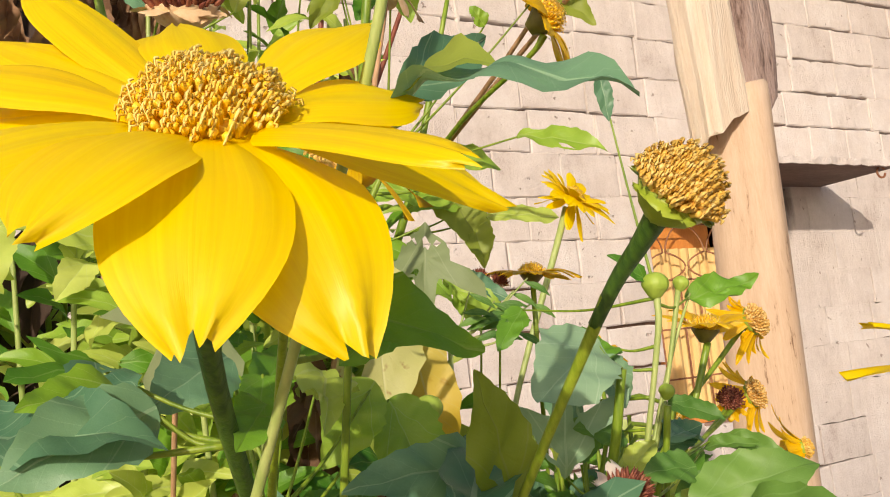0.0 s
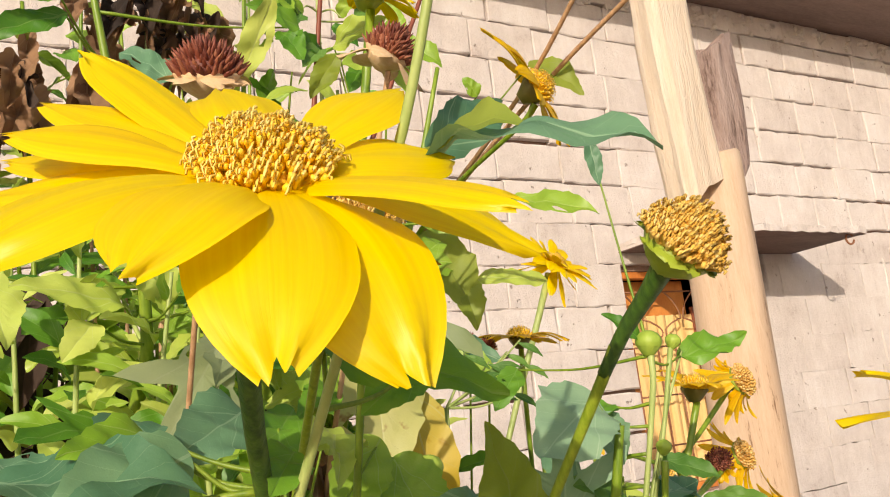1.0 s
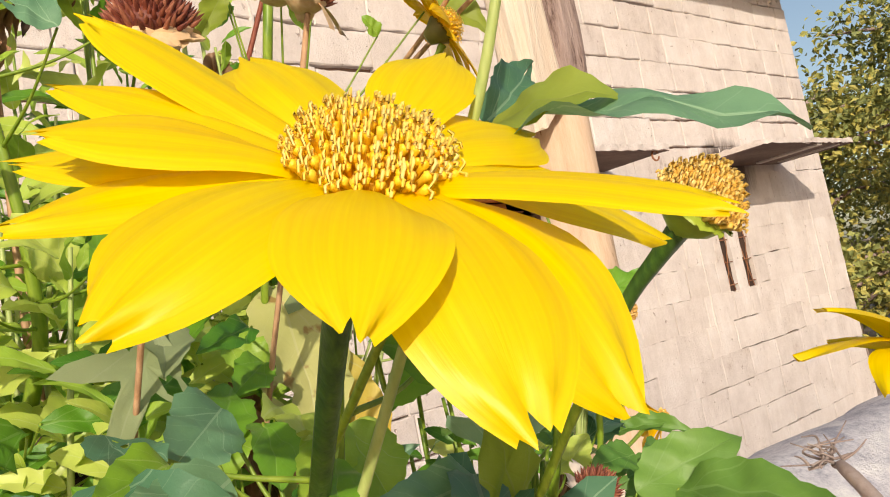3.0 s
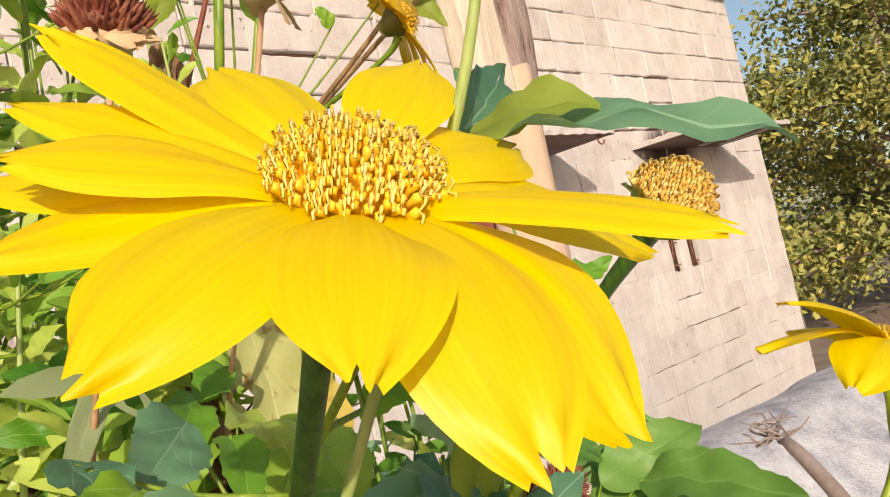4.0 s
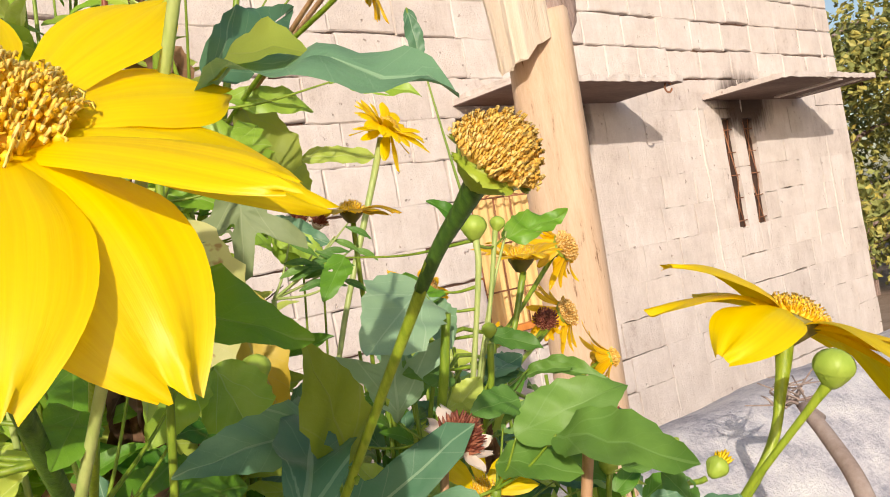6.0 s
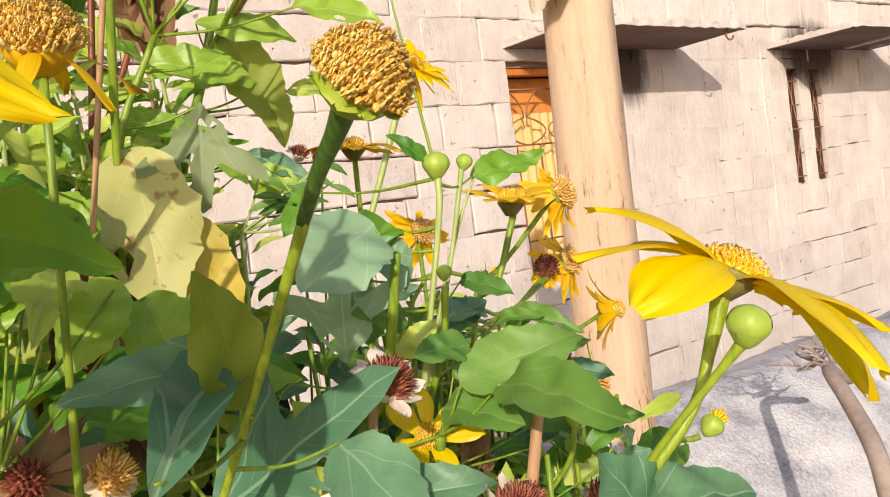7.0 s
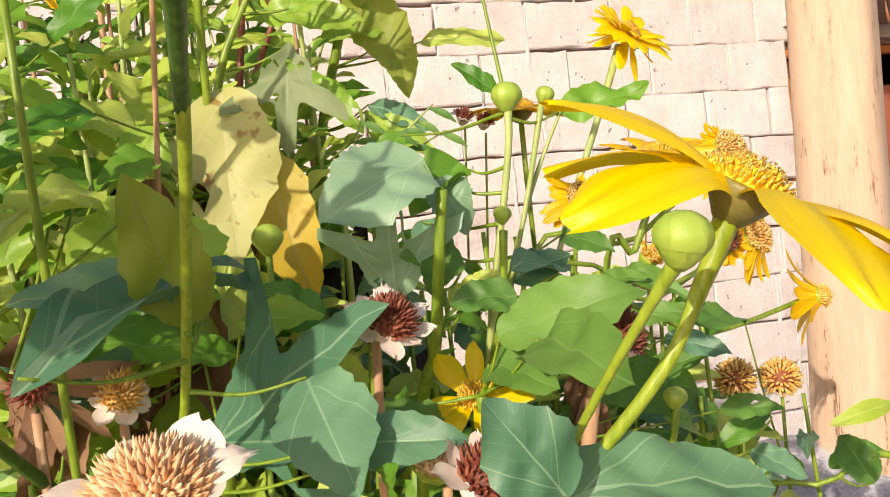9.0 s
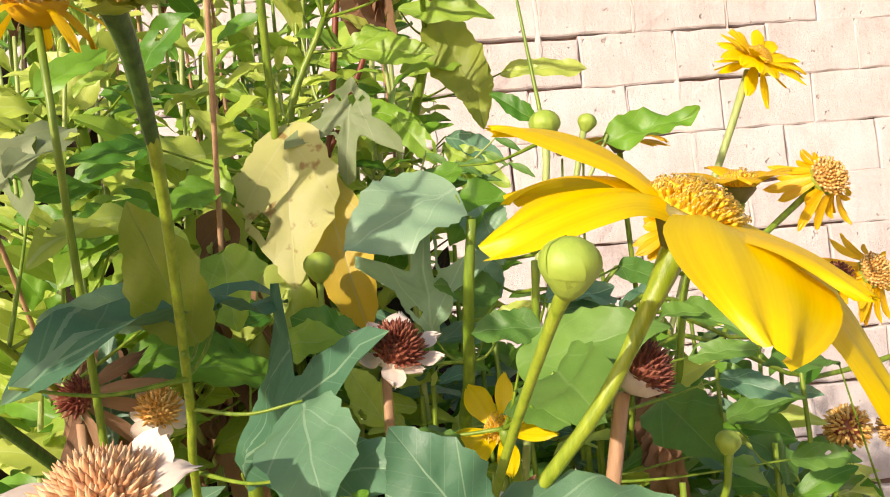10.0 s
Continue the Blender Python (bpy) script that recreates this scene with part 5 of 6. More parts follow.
seed_head(q, (0.085, 0.067, 0.982), (0.45, -0.5, 0.68), 0.0115, 0.011, "chaff", "dry_bract", 7, 170, 0.0046, 0.015, 0.005, "dark seed head with papery bracts")
q = headed("dry stem with a wide tan flower head", (-0.019, 0.034, 1.012), (-0.05, 0.30), mat="stem_tan")
seed_head(q, (-0.019, 0.034, 1.008), (0.02, -0.35, 0.94), 0.0145, 0.007, "chaff_pink", "dry_bract", 6, 280, 0.0062, 0.016, 0.006, "wide tan dry flower head", True, 1.1, 1.35)
q = headed("tan dry stem with a half hidden seed head", (0.177, 0.139, 1.015), (0.10, 0.35), (0.0045, 0.004, 0.0034), "stem_tan", (-0.03, 0.0, 0), (-0.008, 0.002, -0.010))
seed_head(q, (0.177, 0.139, 1.013), (0.55, -0.35, 0.75), 0.013, 0.011, "chaff", "dry_bract", 5, 150, 0.005, 0.008, 0.002, "dark seed head")
q = headed("dry stem with a small brown seed head", (0.080, 0.100, 0.984), (0.06, 0.36), mat="stem_tan")
seed_head(q, (0.080, 0.112, 0.980), (0.1, -0.5, 0.8), 0.0115, 0.008, "chaff_tan", "calyx_green", 7, 130, 0.004, 0.007, 0.001, "small brown seed head")
q = headed("dry stem with a dark seed head low in the leaves", (0.167, 0.098, 0.955), (0.16, 0.33), mat="stem_tan")
seed_head(q, (0.167, 0.098, 0.953), (0.2, -0.5, 0.8), 0.012, 0.010, "chaff", "dry_bract", 6, 130, 0.0045, 0.009, 0.001, "dark seed head")
q = headed("stem with a dark brown faded head behind the large flower", (-0.119, 0.112, 1.243), (-0.06, 0.6), (0.003, 0.0015, 0.0012), "stem_tan", (0, 0.10, 0.02))
seed_head(q, (-0.119, 0.112, 1.241), (-0.1, -0.45, 0.88), 0.0130, 0.010, "chaff", "chaff_tan", 7, 170, 0.0050, 0.011, -0.004, "dark brown faded flower head")
q = headed("stem with a dark faded head and curled petals", (-0.001, 0.190, 1.304), (-0.10, 0.6), (0.003, 0.0017, 0.0015), "stem_tan", (-0.01, 0.05, 0.0))
seed_head(q, (-0.001, 0.190, 1.302), (0.35, -0.5, 0.78), 0.0125, 0.014, "chaff", "chaff_tan", 6, 160, 0.0055, 0.018, -0.014, "dark faded flower head")
q = headed("stem with a withered orange-brown head", (-0.057, 0.118, 1.187), (-0.08, 0.6), (0.004, 0.0022, 0.0016), "stem_green")
seed_head(q, (-0.057, 0.118, 1.184), (0.0, -0.35, 0.93), 0.0125, 0.011, "floret_brown", "petal_orange", 6, 220, 0.0050, 0.024, -0.026, "withered orange-brown flower head with limp petals", False, 1.0, 0.5)
for place, nrm, lab in (((0.437, 0.421, 0.909), (0.1, -0.5, 0.85), "tan bristly seed head"), ((0.483, 0.420, 0.903), (0.2, -0.5, 0.85), "tan bristly seed head")):
    q = headed("thin stem with a tan bristly seed head", place, (0.36, 0.70), (0.004, 0.002, 0.0016), bend=(0.05, 0, -0.12))
    ball_head(q, Vector(place) + Vector((0, 0, 0.006)), 0.0185, 190, "chaff_gold", int(place[0] * 1000), lab)
for place, root in (((0.267, 0.582, 1.186), (0.2, 0.8)), ((0.286, 0.575, 1.179), (0.21, 0.8))):
    q = headed("thin stem with a small withered floret", place, root, (0.004, 0.0016, 0.0012))
    seed_head(q, place, (0.1, -0.6, 0.7), 0.008, 0.005, "chaff", "dry_bract", 6, 50, 0.005, 0.008, 0.002, "small withered flower head")

# small open flower low in the leaves
q = headed("low stem with a small golden star-shaped flower", (0.120, 0.182, 0.987), (0.12, 0.42))
flower(q, (0.120, 0.182, 0.987), (-0.3, -0.70, 0.60), ring_of(7, 0.027, 0.006, 0.0115, 0.002, 11, 0.12), 0.0058, 0.004, 0.0032, 60, "petal_yellow", label="small golden star-shaped flower")

# withered and side-lit flowers towards the post
WILT = [
    ((0.392, 0.334, 1.110), (0.22, -0.90, 0.32), 0.030, -0.016, 0.0075, 26, 0.013, "chaff_gold", (0.30, 0.55), "withered golden flower with limp thread-like petals"),
    ((0.478, 0.425, 1.038), (0.25, -0.90, 0.30), 0.034, -0.018, 0.0085, 24, 0.014, "chaff_gold", (0.34, 0.62), "withered golden flower with drooping petals"),
    ((0.445, 0.425, 1.036), (-0.5, -0.6, 0.5), 0.020, -0.010, 0.006, 11, 0.011, "chaff", (0.34, 0.62), "dark withered flower head"),
    ((0.545, 0.432, 0.975), (0.60, -0.55, 0.10), 0.040, -0.020, 0.014, 12, 0.009, "floret_brown", (0.40, 0.66), "limp golden flower bent over on its stem"),
    ((0.330, 0.470, 1.090), (-0.1, -0.85, 0.25), 0.032, -0.020, 0.010, 16, 0.011, "chaff_gold", (0.26, 0.70), "withered orange flower hanging limp"),
    ((0.366, 0.423, 1.031), (0.4, -0.5, 0.6), 0.014, 0.012, 0.006, 12, 0.009, "floret_brown", (0.30, 0.66), "small orange flower going over"),
]
for i, (place, nrm, r, h, w, n, rad, disc, root, lab) in enumerate(WILT):
    v = Vector(nrm).normalized()
    q = headed("thin green stem with a withered golden flower", place, root, (0.004, 0.0022, 0.0018, 0.0026), neck=tuple(-v * 0.011), via=(0.205 + 0.012 * i, 0.33 + 0.008 * i, 1.005 - 0.012 * i))
    flower(q, place, nrm, ring_of(n, r, h, w, -0.004 if h < 0 else 0.002, 40 + i, 0.25), rad, 0.006, 0.0042, 130, "petal_orange", disc, label=lab, prongs=False)
q = headed("stem with a golden flower seen from the side", (0.319, 0.319, 1.108), (0.24, 0.55), (0.004, 0.0026, 0.0024, 0.003), "stem_green", via=(0.27, 0.33, 1.0))
flower(q, (0.319, 0.319, 1.108), (0.05, -0.22, 0.97), ring_of(11, 0.038, 0.008, 0.015, 0.004, 61, 0.2), 0.011, 0.006, 0.004, 110, "petal_orange", calyx="calyx_dark", label="golden flower seen from the side")
q = headed("long stem with a ragged golden flower before the wall", (0.655, 0.915, 1.345), (0.30, 1.05), (0.006, 0.005, 0.004, 0.006), "stem_pale", (-0.10, 0, -0.08), (-0.014, 0.0, -0.016))
flower(q, (0.655, 0.915, 1.345), (0.30, -0.62, 0.70), ring_of(15, 0.070, 0.004, 0.027, 0.006, 71, 0.25) + ring_of(12, 0.055, 0.020, 0.022, 0.004, 73, 0.25) + ring_of(8, 0.058, -0.036, 0.018, 0.0, 72, 0.2), 0.016, 0.012, 0.006, 140, "petal_yellow", label="ragged golden flower with reflexed petals")
q = headed("thin stem with a flat golden flower before the wall", (0.319, 0.560, 1.184), (0.25, 0.85), (0.004, 0.0024, 0.002, 0.003), "stem_green", (0.03, 0, -0.02))
flower(q, (0.319, 0.560, 1.184), (0.1, -0.05, 0.99), ring_of(12, 0.050, -0.003, 0.016, 0.005, 81, 0.15), 0.012, 0.007, 0.0042, 110, "petal_orange", calyx="calyx_dark", label="flat golden flower seen edge on")
stem(bushr, [(0.128, 0.445, 1.25), (0.118, 0.33, 1.275), (0.123, 0.245, 1.292), (0.127, 0.230, 1.302)], [0.0024, 0.0018, 0.0018, 0.0028], "stem_green")
flower(bushr, (0.127, 0.228, 1.312), (0.62, -0.60, 0.42), ring_of(14, 0.046, -0.006, 0.014, 0.004, 91, 0.2), 0.010, 0.008, 0.004, 110, "petal_orange", calyx="calyx_dark", label="orange flower seen from below")
q = headed("tall stem with a yellow flower high in the hedge", (0.015, 0.236, 1.368), (0.0, 0.8), (0.005, 0.0026, 0.002, 0.003), "stem_green", (0, 0.02, 0))
flower(q, (0.015, 0.236, 1.368), (0.2, -0.35, 0.9), ring_of(12, 0.036, -0.006, 0.013, 0.004, 95, 0.2), 0.011, 0.008, 0.004, 100, "petal_yellow", label="yellow flower high in the hedge")

# bare stalks
for i, (a, b, mat, r) in enumerate((
        ((-0.015, 0.500, 0.80), (0.095, 0.470, 1.60), "stem_red", 0.0030), ((-0.130, 0.500, 0.80), (0.225, 0.470, 1.60), "stem_red", 0.0028),
        )):
    p = plant("bare dry stalk standing in the hedge", a[0], a[1] + 0.1)
    a, b = Vector(a), Vector(b)
    stem(p, [(a.x, a.y + 0.1, GROUND - 0.02), a, a.lerp(b, 0.5) + Vector((0.004, 0, 0)), b], [r * 1.3, r, r, r * 0.7], mat)

for a, b in (((0.127, 0.250, 1.313), (0.124, 0.150, 1.362)), ((0.140, 0.248, 1.316), (0.158, 0.130, 1.354))):
    a, b = Vector(a), Vector(b)
    stem(bushr, [(0.128, 0.445, 1.25), a, b, b * 2 - a], [0.0024, 0.0017, 0.0016, 0.0012], "stem_tan", "dry_stalk")

# ---- leafy stems filling the hedge ----
POOL = {}


def pooled(kind, mat, k):
    key = (kind, mat, k)
    if key not in POOL:
        rg = random.Random(len(kind) * 31 + k * 7)
        v, f, uvs = leaf_data(kind, {"ovate": 0.46, "lance": 0.29, "lobed": 0.90}[kind] * rg.uniform(0.85, 1.15), rg.uniform(0.04, 0.14), rg.uniform(0.1, 0.45), rg.uniform(0.02, 0.06), len(kind) * 31 + k, 28, (0.5, 1.0))
        me = bpy.data.meshes.new("leaf")
        me.from_pydata(v, [], f)
        lay = me.uv_layers.new(name="UVMap")
        for lp in me.loops:
            lay.data[lp.index].uv = uvs[lp.vertex_index]
        me.materials.append(MATS[mat])
        me.shade_smooth()
        POOL[key] = me
    return POOL[key]


CLEAR = [((0.120, 0.182, 0.987), 0.045), ((0.02, 0.30, 1.14), 0.05), ((0.05, 0.30, 1.08), 0.04), ((0.06, 0.30, 1.16), 0.035), ((0.072, 0.135, 1.036), 0.035), ((0.437, 0.421, 0.909), 0.032), ((0.483, 0.420, 0.903), 0.032), ((0.177, 0.139, 1.015), 0.03), ((0.036, 0.262, 1.077), 0.03), ((0.490, 0.281, 0.880), 0.03)]


def blocks_view_or_sun(p):
    """Whether a leaf here would hide a listed spot from the camera or keep the sun off it."""
    for q, r in CLEAR:
        q = Vector(q)
        d = (CAMERA_SIDE - q).normalized()
        s = (p - q).dot(d)
        if -0.02 < s < 0.24 and (p - q - d * s).length < r:
            return True
        s = (p - q).dot(SUN)
        if 0.0 < s < 0.25 and (p - q - SUN * s).length < r * 0.8:
            return True
    return False


def hang_leaf(parent, base, along, normal, ln, kind, mat, k):
    ob = new("leaf", pooled(kind, mat, k))
    ob.parent = parent
    ob.matrix_parent_inverse = parent.matrix_basis.inverted()
    ob.matrix_basis = Matrix.Translation(base) @ axes(along, normal).to_4x4() @ Matrix.Scale(ln, 4)
    return ob


def leafy_stem(x, y, top_, seed, label, size=0.075, gap=0.022, start=0.35, mats=("leaf_green",), kinds=("ovate", "lance"), lean=(0, 0), mat="stem_green", droop=0.3, branches=4):
    rng = random.Random(seed)
    p = plant(label, x, y)
    base = Vector((x, y, GROUND - 0.02))
    tip = Vector((x + lean[0], y + lean[1], top_))
    pts = [base, base.lerp(tip, 0.35) + Vector((rng.uniform(-0.04, 0.04), rng.uniform(-0.04, 0.04), 0)), base.lerp(tip, 0.7) + Vector((rng.uniform(-0.03, 0.03), rng.uniform(-0.03, 0.03), 0)), tip]
    ways = [(smooth_line(pts, 12), 0.0045)]
    for _ in range(branches):
        a = base.lerp(tip, rng.uniform(0.45, 0.85))
        an = rng.uniform(0, math.tau)
        b = a + Vector((math.cos(an) * rng.uniform(0.05, 0.14), math.sin(an) * rng.uniform(0.05, 0.14), rng.uniform(0.10, 0.24)))
        ways.append((smooth_line([a, a.lerp(b, 0.5) + Vector((math.cos(an) * 0.02, math.sin(an) * 0.02, 0)), b], 8), 0.0024))
    for w, r in ways:
        v, f = tube_data(w, [r, r * 0.7, r * 0.4], 6)
        put_mesh("stem", v, f, mat, p)
        run, turn_ = 0.0, rng.uniform(0, 6)
        for a, b in zip(w, w[1:]):
            run += (b - a).length
            while run > gap:
                run -= gap * rng.uniform(0.7, 1.3)
                if a.z < start:
                    continue
                turn_ += 2.2 + rng.uniform(-0.5, 0.5)
                high = (a.z - start) / max(0.05, top_ - start)
                ln = size * rng.uniform(0.6, 1.3) * (1.15 - 0.55 * high)
                out = Vector((math.cos(turn_), math.sin(turn_), rng.uniform(-droop, 0.45) + 0.25 * high))
                q0 = a + Vector((out.x, out.y, 0.2)) * ln * rng.uniform(0.1, 0.3)
                if blocks_view_or_sun(q0 + out.normalized() * ln * 0.5):
                    continue
                hang_leaf(p, q0, out, Vector((rng.uniform(-0.9, 0.1), rng.uniform(-1.3, -0.1), 0.7)), ln, rng.choice(kinds), rng.choice(mats), rng.randrange(3))
    return p


G3 = ("leaf_green", "leaf_green", "leaf_lime", "leaf_lime", "leaf_teal")
rng = random.Random(7)
# tall growth behind
TALL = ("leaf_lime", "leaf_lime", "leaf_fresh", "leaf_fresh", "leaf_green", "leaf_fresh")
for i in range(14):
    x = -0.48 + 0.046 * i + rng.uniform(-0.03, 0.03)
    y = rng.uniform(0.60, 1.10)
    leafy_stem(x, y, rng.uniform(1.40, 1.80), 300 + i, "tall leafy stem with narrow green leaves", 0.090, 0.022 if x < -0.15 else 0.030, 0.45, TALL, ("lance", "lance", "ovate"), (rng.uniform(-0.10, 0.06), rng.uniform(-0.15, 0.02)))
for i, (x, y, z) in enumerate(((-0.17, 0.50, 1.26), (-0.09, 0.54, 1.46), (-0.02, 0.49, 1.26), (0.05, 0.53, 1.42))):
    leafy_stem(x, y, z, 350 + i, "upright leafy stem with pale green leaves", 0.060, 0.015, 0.75, TALL, ("lance", "lance", "ovate"), (rng.uniform(-0.05, 0.05), -0.04), "stem_pale")
for i in range(12):
    rg = random.Random(1900 + i)
    x = -0.24 + 0.026 * i + rg.uniform(-0.015, 0.015)
    leafy_stem(x, rg.uniform(0.56, 0.82), rg.uniform(1.34, 1.60), 1900 + i, "upright leafy stem with glossy green leaves", 0.075, 0.021 if x < -0.12 else 0.030, 0.95, TALL, ("lance", "ovate", "lobed"), (rg.uniform(-0.04, 0.04), -0.03), branches=3)
# lower growth
for i in range(15):
    x = 0.08 + 0.040 * i + rng.uniform(-0.03, 0.03)
    y = rng.uniform(0.34, 0.74)
    leafy_stem(x, y, 1.03 - 0.28 * max(0, x - 0.15) / 0.5 + rng.uniform(-0.06, 0.03), 400 + i, "leafy stem with broad green leaves", 0.085, 0.022, 0.3, G3, ("ovate", "lobed", "lance"), (rng.uniform(-0.03, 0.08), rng.uniform(-0.06, 0.02)))
for i in range(5):
    x = -0.03 + 0.045 * i + rng.uniform(-0.02, 0.02)
    y = rng.uniform(0.30, 0.50)
    leafy_stem(x, y, rng.uniform(0.92, 1.08), 500 + i, "low leafy stem with broad green leaves", 0.085, 0.022, 0.4, G3, ("ovate", "lobed"), (0, -0.04))
for i, (x, y, z) in enumerate(((-0.10, 0.22, 0.98), (0.0, 0.24, 0.97), (0.10, 0.24, 0.96), (0.19, 0.22, 0.95), (0.27, 0.28, 0.95), (0.34, 0.34, 0.93))):
    leafy_stem(x, y, z, 550 + i, "low leafy stem with broad green leaves", 0.08, 0.022, 0.55, G3, ("ovate", "lobed"), (0.02, -0.03), branches=3)

for i in range(9):
    x = 0.09 + 0.034 * i + rng.uniform(-0.012, 0.012)
    leafy_stem(x, 0.36 + 0.03 * (i % 3) + 0.08 * (x - 0.1) / 0.3, 1.03 - 0.22 * max(0, x - 0.15) / 0.25 * 0.4, 600 + i, "leafy stem with broad green leaves", 0.062, 0.016, 0.72, G3, ("ovate", "lobed", "ovate"), (0.02, -0.02), branches=3)

# leafy growth between the big leaves and the wall
for i in range(16):
    rg = random.Random(1500 + i)
    x = 0.10 + 0.022 * i
    y = 0.40 + 0.05 * (i % 4) + rg.uniform(-0.02, 0.02)
    leafy_stem(x, y, 1.10 - 0.34 * max(0.0, x - 0.12) + rg.uniform(-0.03, 0.02), 1500 + i, "leafy stem with green leaves in the thick of the hedge", 0.070, 0.019, 0.78, ("leaf_green", "leaf_green", "leaf_teal", "leaf_lime"), ("ovate", "lance", "ovate"), (rg.uniform(-0.02, 0.03), -0.03), branches=2)

# fresh shoots with small leaves among the larger ones
SHOOTS = ((-0.12, 0.30, 1.02, 1.20), (-0.085, 0.27, 0.98, 1.14), (-0.05, 0.31, 1.0, 1.19), (-0.02, 0.38, 0.98, 1.15), (0.02, 0.42, 1.0, 1.20), (-0.15, 0.34, 1.0, 1.24), (-0.10, 0.36, 1.05, 1.27), (-0.04, 0.38, 1.05, 1.28), (0.03, 0.40, 1.02, 1.22), (-0.13, 0.28, 0.92, 1.06), (0.10, 0.46, 1.15, 1.38), (-0.17, 0.40, 1.02, 1.24), (-0.07, 0.42, 1.0, 1.22), (-0.01, 0.45, 1.05, 1.26), (0.06, 0.48, 1.0, 1.18), (-0.12, 0.33, 0.93, 1.10), (-0.03, 0.36, 0.92, 1.09), (0.05, 0.38, 0.95, 1.10))
for i, (x, y, z0, z1) in enumerate(SHOOTS):
    rg = random.Random(1200 + i)
    p = plant("fresh pale green shoot with small pointed leaves", x + 0.01, y + 0.12)
    root = Vector((x + 0.01, y + 0.12, GROUND - 0.02))
    tip = Vector((x + rg.uniform(-0.02, 0.02), y - 0.02, z1))
    way = smooth_line([root, (x + 0.01, y + 0.05, z0 - 0.2), (x, y, z0), tip], 14)
    v, f = tube_data(way, [0.004, 0.0028, 0.0022, 0.0012], 6)
    put_mesh("stem", v, f, "stem_pale", p)
    n = 32
    for k in range(n):
        s = k / (n - 1)
        a = Vector((x, y, z0 - 0.03)).lerp(tip, s)
        an = k * 2.4 + rg.uniform(-0.4, 0.4)
        out = Vector((math.cos(an), math.sin(an) - 0.2, rg.uniform(-0.25, 0.35) + 0.5 * s))
        ln = rg.uniform(0.032, 0.058) * (1.15 - 0.45 * s)
        if blocks_view_or_sun(a + out.normalized() * ln * 0.6):
            continue
        hang_leaf(p, a + out * ln * 0.18, out, Vector((rg.uniform(-0.9, 0.1), rg.uniform(-1.3, -0.3), 0.7)), ln, rg.choice(("lance", "ovate", "ovate")), rg.choice(("leaf_lime", "leaf_lime", "leaf_fresh", "leaf_green")), rg.randrange(3))

# a small orange-brown head and a shrivelled one near the ground leaves
q = headed("dry stem with a small orange-brown seed head", (-0.041, 0.193, 1.013), (-0.05, 0.42), mat="stem_tan")
seed_head(q, (-0.041, 0.193, 1.013), (0.3, -0.75, 0.5), 0.0095, 0.008, "chaff_gold", "dry_bract", 7, 110, 0.0045, 0.010, -0.004, "small orange-brown seed head")
q = headed("dry stem with a shrivelled grey-brown flower", (-0.074, 0.184, 1.023), (-0.09, 0.42), mat="stem_tan")
seed_head(q, (-0.074, 0.184, 1.023), (-0.2, -0.6, 0.2), 0.008, 0.005, "chaff", "leaf_dry", 12, 60, 0.005, 0.026, -0.022, "shrivelled grey-brown flower with hanging petals")
bud(gbp, (0.1445, 0.180, 1.075), (0.1, -0.2, 1), 0.0044)
stem(gbp, [(0.14, 0.22, 0.98), (0.143, 0.19, 1.03), (0.1445, 0.181, 1.067)], [0.0022, 0.0018, 0.0022], "stem_green")
bud(mid, (0.235, 0.188, 0.968), (0.1, -0.2, 1), 0.0062)
stem(mid, [(0.20, 0.26, 0.86), (0.23, 0.20, 0.93), (0.235, 0.188, 0.962)], [0.0022, 0.0018, 0.0022], "stem_green")

# thin stalks fanning out before the wall
fan = plant("plant of thin pale stalks fanning out", 0.10, 0.45)
NODE = Vector((0.093, 0.335, 1.112))
stem(fan, [(0.10, 0.45, GROUND), (0.10, 0.40, 0.7), NODE], [0.004, 0.003, 0.0018], "stem_pale")
for tip in ((0.160, 0.33, 1.157), (0.150, 0.335, 1.149), (0.130, 0.33, 1.142), (0.110, 0.33, 1.150), (0.170, 0.34, 1.140), (0.142, 0.32, 1.118)):
    tip = Vector(tip)
    stem(fan, [NODE, NODE.lerp(tip, 0.5) + Vector((0, 0, -0.004)), tip], [0.0011, 0.0009, 0.0006], "stem_pale")
    for k in (0.35, 0.6, 0.95):
        out = Vector((0.6, -0.3, 0.5 - k))
        hang_leaf(fan, NODE.lerp(tip, k), out, Vector((-0.4, -1.0, 0.5)), 0.022, "lance", "leaf_mid", 1)

